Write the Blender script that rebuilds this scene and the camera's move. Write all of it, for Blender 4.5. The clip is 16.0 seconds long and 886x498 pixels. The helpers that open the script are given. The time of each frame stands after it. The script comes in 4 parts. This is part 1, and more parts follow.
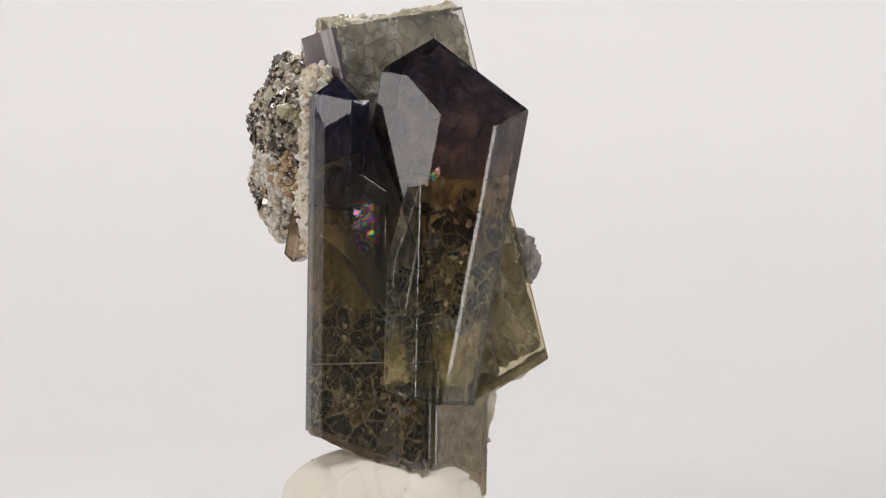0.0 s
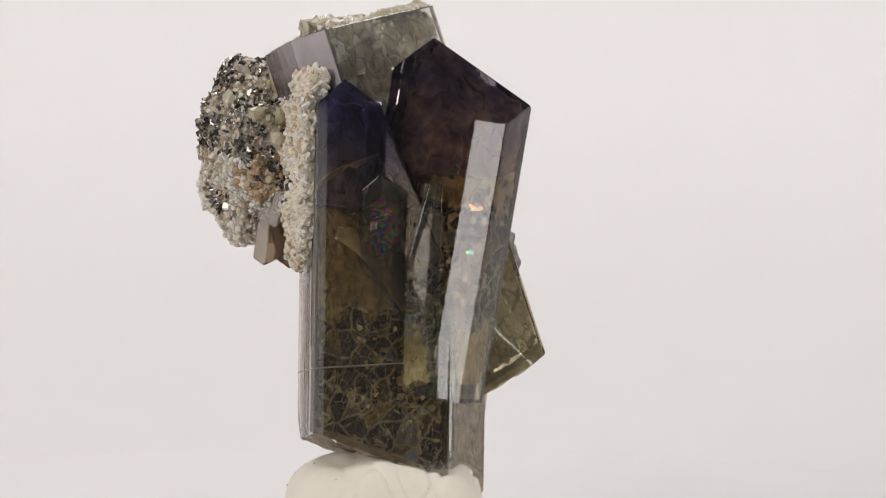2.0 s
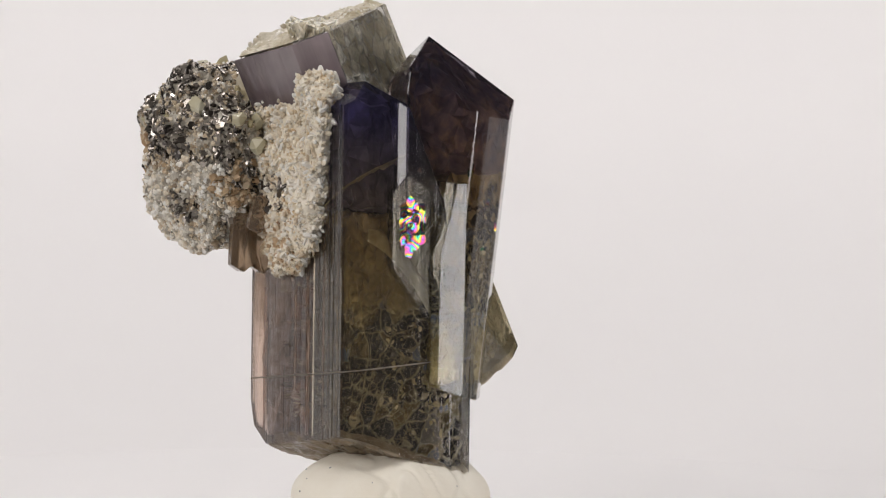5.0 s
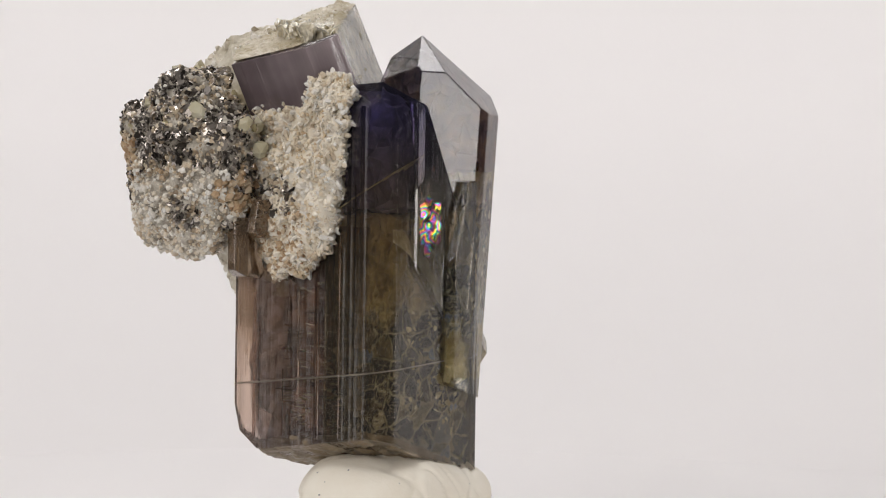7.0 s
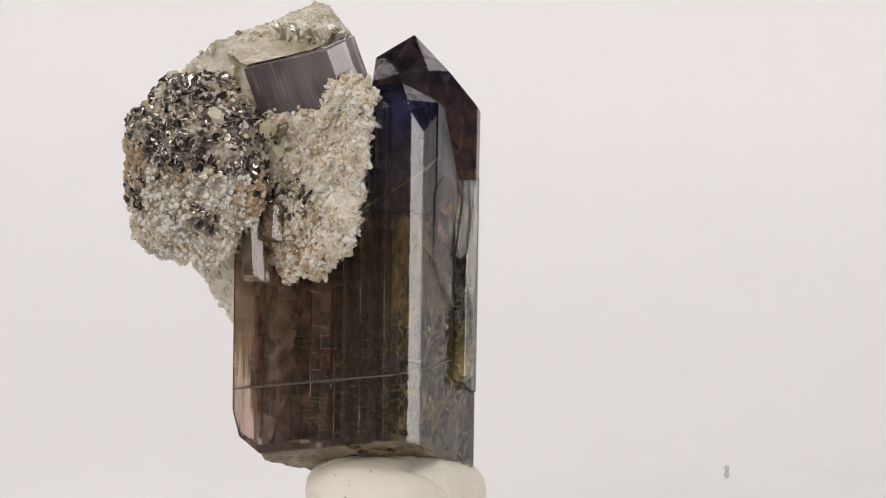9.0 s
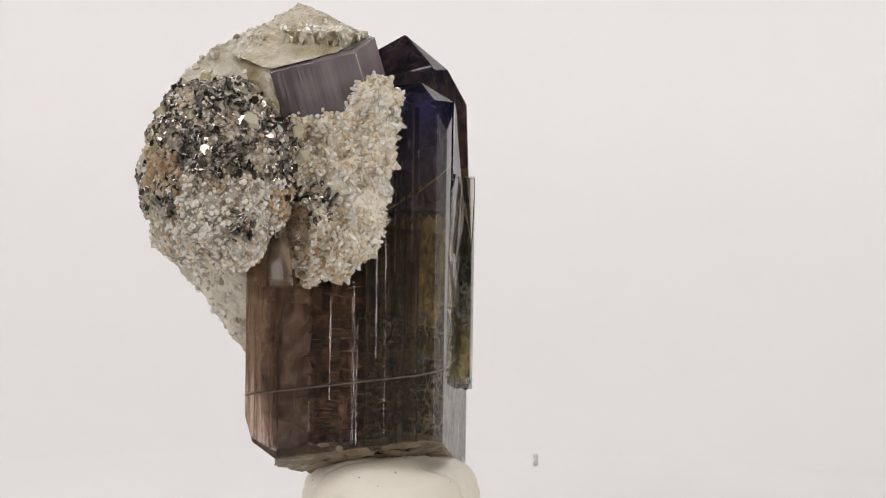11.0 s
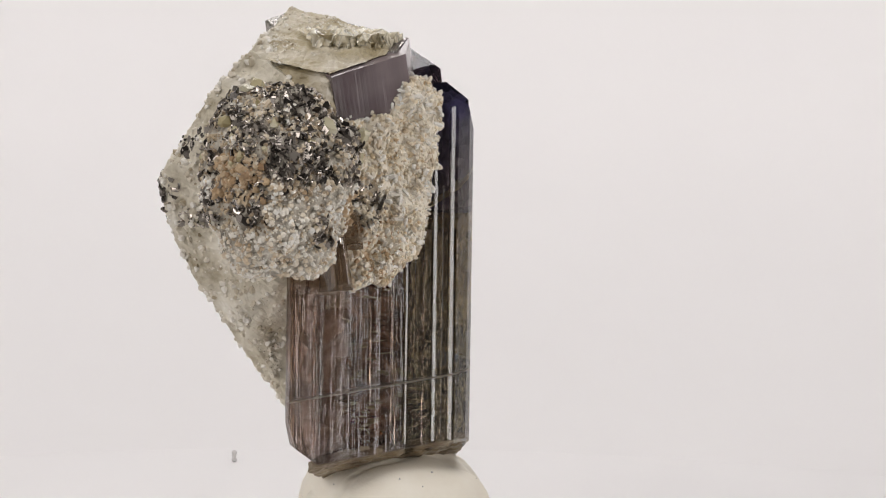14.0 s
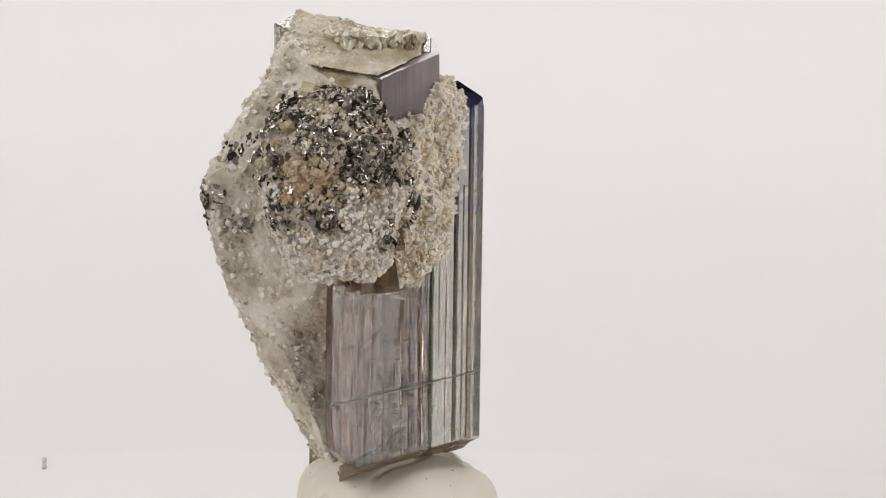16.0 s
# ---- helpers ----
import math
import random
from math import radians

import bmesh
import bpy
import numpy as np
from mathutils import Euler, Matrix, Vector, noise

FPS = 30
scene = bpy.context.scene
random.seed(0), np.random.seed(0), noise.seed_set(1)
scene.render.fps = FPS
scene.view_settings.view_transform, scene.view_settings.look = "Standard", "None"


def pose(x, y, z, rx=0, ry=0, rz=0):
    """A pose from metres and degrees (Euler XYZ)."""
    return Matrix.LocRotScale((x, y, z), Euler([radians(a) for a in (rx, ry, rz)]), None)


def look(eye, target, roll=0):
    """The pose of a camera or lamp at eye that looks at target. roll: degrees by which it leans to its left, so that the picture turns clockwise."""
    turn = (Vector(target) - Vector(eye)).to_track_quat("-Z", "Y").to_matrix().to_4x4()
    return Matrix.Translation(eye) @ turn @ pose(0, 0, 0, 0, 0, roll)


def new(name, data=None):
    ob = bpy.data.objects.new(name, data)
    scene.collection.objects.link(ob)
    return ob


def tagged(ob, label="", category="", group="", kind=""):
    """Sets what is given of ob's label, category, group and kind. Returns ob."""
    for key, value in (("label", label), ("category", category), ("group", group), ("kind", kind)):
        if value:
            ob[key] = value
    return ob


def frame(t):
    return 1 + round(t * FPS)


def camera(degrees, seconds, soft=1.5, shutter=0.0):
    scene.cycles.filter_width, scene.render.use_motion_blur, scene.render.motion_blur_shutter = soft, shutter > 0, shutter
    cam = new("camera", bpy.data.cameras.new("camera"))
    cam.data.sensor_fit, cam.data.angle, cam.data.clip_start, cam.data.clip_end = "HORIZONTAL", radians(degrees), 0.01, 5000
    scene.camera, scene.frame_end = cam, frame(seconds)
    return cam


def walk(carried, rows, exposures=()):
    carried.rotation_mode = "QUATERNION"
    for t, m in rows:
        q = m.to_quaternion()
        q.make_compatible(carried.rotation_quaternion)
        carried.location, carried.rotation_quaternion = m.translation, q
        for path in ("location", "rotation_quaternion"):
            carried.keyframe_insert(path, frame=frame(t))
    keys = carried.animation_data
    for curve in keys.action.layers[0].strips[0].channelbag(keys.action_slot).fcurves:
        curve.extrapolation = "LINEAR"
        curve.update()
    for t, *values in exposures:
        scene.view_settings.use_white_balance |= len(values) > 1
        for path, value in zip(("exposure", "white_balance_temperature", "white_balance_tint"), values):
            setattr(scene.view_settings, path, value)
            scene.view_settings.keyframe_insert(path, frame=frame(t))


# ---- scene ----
# A mineral specimen on a putty foot turns on a white table in front of a still camera.
MM = 0.001
TURN = 8.544            # degrees a second, counter-clockwise from above
D, TILT = 0.870, 5.88
CX, CZ = 0.00416, 0.02337
cam = camera(5.468, 16.0, 1.1)
EYE = (CX, -D * math.cos(radians(TILT)), CZ + D * math.sin(radians(TILT)))
STILL = look(EYE, (CX, 0, CZ), 0.84)
walk(cam, [(0.0, STILL), (16.0, STILL)])

# ---- light ----
world = bpy.data.worlds.new("studio")
scene.world = world
world.use_nodes = True
world.node_tree.nodes["Background"].inputs[0].default_value = (1.0, 0.98, 0.97, 1)
world.node_tree.nodes["Background"].inputs[1].default_value = 0.05


def softbox(name, az, dist, z, sx, sy, watts, target=(0, 0, 0.02), colour=(1, 0.97, 0.955)):
    """A softbox at an azimuth from the camera's side, positive to the right."""
    data = bpy.data.lights.new(name, "AREA")
    data.shape, data.size, data.size_y, data.energy, data.color = "RECTANGLE", sx, sy, watts, colour
    ob = new(name, data)
    a = radians(az)
    ob.matrix_world = look((dist * math.sin(a), -dist * math.cos(a), z), target)
    return ob


softbox("softbox_top", 0, 0.25, 0.85, 0.5, 0.4, 2.8, (0, 0, 0), (1, 0.963, 0.954))
softbox("softbox_backdrop", 180, 0.62, 0.75, 0.9, 0.25, 3.55, (0, 0.45, 0), (1, 0.963, 0.954))
softbox("softbox_right", 68, 0.68, 0.02, 0.34, 0.46, 2.3, colour=(1, 0.95, 0.93))
softbox("softbox_left", -50, 0.76, 0.36, 0.66, 0.64, 3.7, colour=(1, 0.95, 0.93))


# ---- materials ----
def nodes_of(name):
    m = bpy.data.materials.new(name)
    m.use_nodes = True
    nt = m.node_tree
    return m, nt, nt.nodes["Principled BSDF"]


def link(nt, a, ao, b, bi):
    nt.links.new(a.outputs[ao], b.inputs[bi])


def ramp(nt, stops):
    r = nt.nodes.new("ShaderNodeValToRGB")
    e = r.color_ramp.elements
    while len(e) < len(stops):
        e.new(0.5)
    for el, (p, c) in zip(e, stops):
        el.position, el.color = p, (*c, 1)
    return r


def noise_tex(nt, scale, detail=4, rough=0.55, vec=None):
    n = nt.nodes.new("ShaderNodeTexNoise")
    n.inputs["Scale"].default_value, n.inputs["Detail"].default_value, n.inputs["Roughness"].default_value = scale, detail, rough
    if vec:
        link(nt, vec[0], vec[1], n, "Vector")
    return n


def mathn(nt, op, a, b=None, clamp=False):
    """A math node; a and b are numbers or (node, output)."""
    n = nt.nodes.new("ShaderNodeMath")
    n.operation, n.use_clamp = op, clamp
    for i, v in enumerate((a, b)):
        if v is None:
            continue
        if isinstance(v, tuple):
            nt.links.new(v[0].outputs[v[1]], n.inputs[i])
        else:
            n.inputs[i].default_value = v
    return n


def mixc(nt, fac, a, b):
    n = nt.nodes.new("ShaderNodeMix")
    n.data_type = "RGBA"
    for key, v in ((0, fac), (6, a), (7, b)):
        if isinstance(v, tuple) and not isinstance(v[0], (int, float)):
            nt.links.new(v[0].outputs[v[1]], n.inputs[key])
        elif isinstance(v, tuple):
            n.inputs[key].default_value = (*v, 1)
        else:
            n.inputs[key].default_value = v
    return n


def simple(name, stops, scale, rough=0.6, bump=0.3, dist=0.0002, trans=0.0, each=0.0, ior=1.5, fine=4.0):
    """Mottled surface; each: how far the colour goes by the single grain."""
    m, nt, b = nodes_of(name)
    co = nt.nodes.new("ShaderNodeTexCoord")
    n = noise_tex(nt, scale, 6, 0.6, (co, "Object"))
    r = ramp(nt, stops)
    fac = (n, "Fac")
    if each:
        g = nt.nodes.new("ShaderNodeNewGeometry")
        o = nt.nodes.new("ShaderNodeObjectInfo")
        rnd = mathn(nt, "FRACT", (mathn(nt, "ADD", (g, "Random Per Island"), (o, "Random")), 0))
        a = mathn(nt, "MULTIPLY", (rnd, 0), each)
        c = mathn(nt, "MULTIPLY", fac, 1 - each)
        fac = (mathn(nt, "ADD", (a, 0), (c, 0)), 0)
    nt.links.new(fac[0].outputs[fac[1]], r.inputs["Fac"])
    link(nt, r, "Color", b, "Base Color")
    b.inputs["Roughness"].default_value = rough
    b.inputs["IOR"].default_value = ior
    b.inputs["Transmission Weight"].default_value = trans
    if bump:
        n2 = noise_tex(nt, scale * fine, 5, 0.6, (co, "Object"))
        bp = nt.nodes.new("ShaderNodeBump")
        bp.inputs["Strength"].default_value, bp.inputs["Distance"].default_value = bump, dist
        link(nt, n2, "Fac", bp, "Height")
        link(nt, bp, "Normal", b, "Normal")
    return m


def crystal(name, zones, lean, included, cell, clear=0.9, cloudy=0.35, stria=0.3, light=(0.46, 0.39, 0.19), dark=(0.012, 0.012, 0.016)):
    """Zoned transparent crystal: colours along z (in mm from 0 to 46), an included zone between two heights with fracture cells,
    growth lines along its lean."""
    m, nt, b = nodes_of(name)
    co = nt.nodes.new("ShaderNodeTexCoord")
    mm = nt.nodes.new("ShaderNodeVectorMath")
    mm.operation, mm.inputs[1].default_value = "MULTIPLY", (1000, 1000, 1000)
    link(nt, co, "Object", mm, 0)
    sep = nt.nodes.new("ShaderNodeSeparateXYZ")
    link(nt, mm, 0, sep, 0)
    z = (sep, "Z")
    # straightened coordinates along the lean
    x = mathn(nt, "SUBTRACT", (sep, "X"), (mathn(nt, "MULTIPLY", z, lean[0]), 0))
    y = mathn(nt, "SUBTRACT", (sep, "Y"), (mathn(nt, "MULTIPLY", z, lean[1]), 0))
    zs = mathn(nt, "MULTIPLY", z, 0.02)
    st = nt.nodes.new("ShaderNodeCombineXYZ")
    for k, v in enumerate((x, y, zs)):
        link(nt, v, 0, st, k)
    big = noise_tex(nt, 0.16, 3, 0.5, (mm, 0))
    zz = mathn(nt, "ADD", z, (mathn(nt, "MULTIPLY", (mathn(nt, "SUBTRACT", (big, "Fac"), 0.5), 0), 14.0), 0))
    zone = ramp(nt, [(h / 46.0, c) for h, c in zones])
    link(nt, mathn(nt, "DIVIDE", (zz, 0), 46.0), 0, zone, "Fac")
    # growth lines tint the body
    lines = noise_tex(nt, 2.2, 3, 0.7, (st, 0))
    bands = noise_tex(nt, 0.5, 2, 0.5, (st, 0))
    dim = mixc(nt, 0.5 if stria > 0.5 else 0.3, (zone, "Color"), (0.03, 0.023, 0.022))
    deep = mixc(nt, (ramp_out(nt, bands, 0.38, 0.62), "Color"), (dim, 2), (zone, "Color"))
    pale = mathn(nt, "MULTIPLY", (ramp_out(nt, lines, 0.55, 0.75), "Color"), 0.35 * min(1.0, stria))
    tint = mixc(nt, (pale, 0), (deep, 2), (0.42, 0.36, 0.34))
    # fracture cells, at two sizes
    warp = nt.nodes.new("ShaderNodeVectorMath")
    warp.operation = "ADD"
    wn = noise_tex(nt, 0.35, 2, 0.5, (mm, 0))
    ws = nt.nodes.new("ShaderNodeVectorMath")
    ws.operation, ws.inputs[1].default_value = "MULTIPLY", (1.8, 1.8, 1.8)
    link(nt, wn, "Color", ws, 0)
    link(nt, mm, 0, warp, 0)
    link(nt, ws, 0, warp, 1)
    edges = []
    for k, (sc, wide) in enumerate(((cell * 1.2, 0.13), (cell * 3.0, 0.09))):
        vor = nt.nodes.new("ShaderNodeTexVoronoi")
        vor.feature, vor.inputs["Scale"].default_value = "DISTANCE_TO_EDGE", sc
        link(nt, warp, 0, vor, "Vector")
        e = ramp(nt, [(0.0, (1, 1, 1)), (wide * 0.4, (0.3, 0.3, 0.3)), (wide, (0, 0, 0))])
        link(nt, vor, "Distance", e, "Fac")
        fade = noise_tex(nt, 0.3 + 0.3 * k, 4, 0.65, (mm, 0))
        edges.append(mathn(nt, "MULTIPLY", (e, "Color"), (ramp_out(nt, fade, 0.45, 0.65), "Color")))
    veil = mathn(nt, "ADD", (edges[0], 0), (mathn(nt, "MULTIPLY", (edges[1], 0), 0.6), 0), True)
    cloud = noise_tex(nt, 0.22, 5, 0.6, (mm, 0))
    base = mixc(nt, (ramp_out(nt, cloud, 0.44, 0.66), "Color"), dark, tuple(0.3 * c for c in light))
    cells = mixc(nt, (veil, 0), (base, 2), light)
    # bright and coloured flecks
    chip = nt.nodes.new("ShaderNodeTexVoronoi")
    chip.inputs["Scale"].default_value = 2.9
    link(nt, warp, 0, chip, "Vector")
    cs = nt.nodes.new("ShaderNodeSeparateColor")
    link(nt, chip, "Color", cs, 0)
    pick = mathn(nt, "MULTIPLY", (mathn(nt, "GREATER_THAN", (cs, 0), 0.985), 0), (mathn(nt, "LESS_THAN", (chip, "Distance"), 0.42), 0))
    hue = ramp(nt, [(0.0, (0.55, 0.5, 0.4)), (0.55, (0.35, 0.36, 0.3)), (0.7, (0.10, 0.16, 0.30)), (0.85, (0.45, 0.25, 0.1)), (1.0, (0.6, 0.58, 0.5))])
    link(nt, cs, 1, hue, "Fac")
    flecked = mixc(nt, (mathn(nt, "MULTIPLY", (pick, 0), 0.8), 0), (cells, 2), (hue, "Color"))
    patch = noise_tex(nt, 0.2, 3, 0.5, (mm, 0))
    tone = mixc(nt, (ramp_out(nt, patch, 0.52, 0.68), "Color"), (flecked, 2), (tint, 2))
    lo, hi = included
    up = mathn(nt, "DIVIDE", (mathn(nt, "SUBTRACT", (zz, 0), lo), 0), 3.0, True)
    dn = mathn(nt, "DIVIDE", (mathn(nt, "SUBTRACT", hi, (zz, 0)), 0), 5.0, True)
    mask = mathn(nt, "MULTIPLY", (up, 0), (dn, 0), True)
    col = mixc(nt, (mask, 0), (tint, 2), (tone, 2))
    link(nt, col, 2, b, "Base Color")
    tr = mathn(nt, "SUBTRACT", clear, (mathn(nt, "MULTIPLY", (mask, 0), clear - cloudy), 0))
    link(nt, tr, 0, b, "Transmission Weight")
    b.inputs["IOR"].default_value = 1.69
    smudge = noise_tex(nt, 1.1, 5, 0.65, (mm, 0))
    link(nt, mathn(nt, "MULTIPLY", (smudge, "Fac"), 0.11 if stria > 0.5 else 0.08), 0, b, "Roughness")
    # relief: growth lines on the surface, cells beneath it
    b1 = nt.nodes.new("ShaderNodeBump")
    b1.inputs["Strength"].default_value, b1.inputs["Distance"].default_value = stria, 0.00018 if stria > 0.5 else 0.00009
    link(nt, mathn(nt, "ADD", (lines, "Fac"), (mathn(nt, "MULTIPLY", (bands, "Fac"), 1.8), 0)), 0, b1, "Height")
    link(nt, b1, "Normal", b, "Normal")
    return m


def ramp_out(nt, node, lo, hi):
    r = ramp(nt, [(lo, (0, 0, 0)), (hi, (1, 1, 1))])
    nt.links.new(node.outputs["Fac"], r.inputs["Fac"])
    return r


WHITE = simple("white_table", [(0.3, (0.81, 0.795, 0.79)), (0.7, (0.83, 0.815, 0.81))], 6, 0.55, 0.0)
PAPER = simple("white_paper", [(0.3, (0.81, 0.795, 0.79)), (0.7, (0.83, 0.815, 0.81))], 3, 0.8, 0.05)
PUTTY = simple("putty", [(0.3, (0.82, 0.76, 0.64)), (0.7, (0.88, 0.84, 0.74))], 180, 0.6, 0.3, 0.0003)
DUST = simple("dust", [(0.3, (0.34, 0.325, 0.315)), (0.7, (0.46, 0.445, 0.43))], 900, 0.8, 0.0)
ROCK = simple("rock", [(0.30, (0.30, 0.25, 0.16)), (0.42, (0.56, 0.51, 0.40)), (0.55, (0.69, 0.64, 0.53)), (0.75, (0.80, 0.77, 0.69))], 260, 0.55, 0.6, 0.0005)
GRAIN = simple("feldspar_grain", [(0.2, (0.46, 0.31, 0.16)), (0.35, (0.72, 0.59, 0.4)), (0.5, (0.82, 0.75, 0.61)), (0.8, (0.86, 0.82, 0.74))], 300, 0.4, 0.25, 0.0001, 0.0, 0.4)
WHITISH = simple("white_feldspar", [(0.2, (0.46, 0.33, 0.2)), (0.35, (0.70, 0.61, 0.47)), (0.55, (0.80, 0.76, 0.68)), (0.8, (0.80, 0.80, 0.77))], 300, 0.4, 0.25, 0.0001, 0.0, 0.45)
RUST = simple("rust_grain", [(0.2, (0.36, 0.22, 0.11)), (0.55, (0.56, 0.41, 0.25)), (0.85, (0.70, 0.60, 0.44))], 300, 0.45, 0.25, 0.0001, 0.1, 0.6)
MICA = simple("mica_flake", [(0.2, (0.06, 0.052, 0.045)), (0.5, (0.21, 0.185, 0.16)), (0.9, (0.66, 0.6, 0.53))], 500, 0.12, 0.15, 0.00005, 0.0, 0.8, 1.75)
MICA.node_tree.nodes["Principled BSDF"].inputs["Metallic"].default_value = 0.6
RINDM = simple("olive_rind", [(0.3, (0.27, 0.215, 0.11)), (0.48, (0.47, 0.405, 0.27)), (0.7, (0.70, 0.65, 0.55))], 300, 0.4, 0.6, 0.0004)
PALE = simple("pale_rind", [(0.22, (0.33, 0.27, 0.17)), (0.4, (0.66, 0.60, 0.49)), (0.65, (0.83, 0.80, 0.73))], 260, 0.35, 0.5, 0.0002, 0.0, 0.5)
AMBER = simple("amber_crystal", [(0.3, (0.34, 0.23, 0.13)), (0.7, (0.52, 0.40, 0.30))], 250, 0.08, 0.12, 0.0001, 0.75, 0.0, 1.65)
CRACK = simple("healed_crack", [(0.3, (0.30, 0.23, 0.16)), (0.7, (0.52, 0.43, 0.33))], 900, 0.35, 0.5, 0.0002, 0.7)
VIOLET = (0.27, 0.25, 0.34)
LARGE = crystal("zoned_crystal_large", [(8, (0.95, 0.90, 0.70)), (20, (0.92, 0.83, 0.60)), (27, (0.6, 0.43, 0.30)), (34, (0.5, 0.4, 0.4)), (40, VIOLET)], (0.17, 0.03), (-30, -20), 0.42, 0.97, 0.78, 0.02)
TWIN = crystal("zoned_crystal_twin", [(3, (0.95, 0.84, 0.66)), (18, (0.92, 0.79, 0.58)), (26, (0.65, 0.52, 0.38)), (33, (0.44, 0.38, 0.44)), (38, (0.28, 0.26, 0.46))], (0.0, 0.0), (-30, -20), 0.5, 0.96, 0.78, 0.04)
STEP = crystal("clear_olive_crystal", [(8, (0.97, 0.94, 0.82)), (20, (0.97, 0.93, 0.8)), (40, (0.9, 0.86, 0.8))], (0.0, 0.0), (-30, -20), 0.42, 0.97, 0.78, 0.02)
FLANK = crystal("zoned_crystal_flank", [(2, (0.82, 0.71, 0.70)), (8, (0.83, 0.63, 0.51)), (18, (0.78, 0.555, 0.415)), (28, (0.71, 0.5, 0.375))], (0.0, 0.0), (-30, -20), 0.14, 0.95, 0.6, 0.8)
GREEN = crystal("greenish_crystal", [(-8, (0.66, 0.52, 0.34)), (8, (0.78, 0.68, 0.45)), (24, (0.81, 0.73, 0.53)), (38, (0.95, 0.92, 0.83)), (44, (0.97, 0.95, 0.9))], (-0.267, 0.307), (-30, -20), 0.8, 0.9, 0.5, 0.15)
LILAC = crystal("lilac_crystal", [(30, (0.08, 0.062, 0.055)), (38, (0.2, 0.155, 0.165)), (44, (0.42, 0.35, 0.36))], (-0.267, 0.307), (90, 95), 0.3, 0.3, 0.3, 0.45)
BROKEN = simple("broken_base", [(0.3, (0.08, 0.05, 0.03)), (0.5, (0.20, 0.15, 0.09)), (0.75, (0.42, 0.36, 0.27))], 300, 0.35, 0.5, 0.0003)
MATRIX = simple("mica_matrix", [(0.3, (0.16, 0.145, 0.12)), (0.47, (0.42, 0.38, 0.31)), (0.62, (0.66, 0.62, 0.54)), (0.8, (0.8, 0.77, 0.71))], 600, 0.5, 0.7, 0.0004)


def core_mat(name, stops, metal):
    """Broken inside of a crystal: each break its own tone, all of them shiny."""
    m, nt, b = nodes_of(name)
    g = nt.nodes.new("ShaderNodeNewGeometry")
    r = ramp(nt, stops)
    co = nt.nodes.new("ShaderNodeTexCoord")
    n = noise_tex(nt, 650, 4, 0.6, (co, "Object"))
    cloud = noise_tex(nt, 260, 5, 0.65, (co, "Object"))
    veil = mathn(nt, "MULTIPLY", (mathn(nt, "SUBTRACT", (cloud, "Fac"), 0.25), 0), 1.1)
    tone = mathn(nt, "ADD", (mathn(nt, "MULTIPLY", (g, "Random Per Island"), 0.55), 0), (veil, 0))
    vor = nt.nodes.new("ShaderNodeTexVoronoi")
    vor.feature = "DISTANCE_TO_EDGE"
    vor.inputs["Scale"].default_value = 520
    warp = nt.nodes.new("ShaderNodeVectorMath")
    warp.operation = "MULTIPLY_ADD"
    link(nt, n, "Color", warp, 0)
    warp.inputs[1].default_value = (0.0016, 0.0016, 0.0016)
    link(nt, co, "Object", warp, 2)
    link(nt, warp, "Vector", vor, "Vector")
    rim = ramp(nt, [(0.0, (1, 1, 1)), (0.05, (0.75, 0.75, 0.75)), (0.16, (0.25, 0.25, 0.25)), (0.35, (0, 0, 0))])
    link(nt, vor, "Distance", rim, "Fac")
    lit = mathn(nt, "ADD", (mathn(nt, "MULTIPLY", (tone, 0), 0.8), 0), (mathn(nt, "SUBTRACT", (mathn(nt, "MULTIPLY", (rim, "Color"), 0.45), 0), 0.08), 0))
    link(nt, lit, 0, r, "Fac")
    c = mixc(nt, (mathn(nt, "MULTIPLY", (n, "Fac"), 0.5), 0), (r, "Color"), (0.03, 0.025, 0.015))
    link(nt, c, 2, b, "Base Color")
    b.inputs["Roughness"].default_value, b.inputs["IOR"].default_value, b.inputs["Metallic"].default_value = 0.14, 1.9, metal
    bp = nt.nodes.new("ShaderNodeBump")
    bp.inputs["Strength"].default_value, bp.inputs["Distance"].default_value = 0.8, 0.0005
    link(nt, n, "Fac", bp, "Height")
    link(nt, bp, "Normal", b, "Normal")
    return m


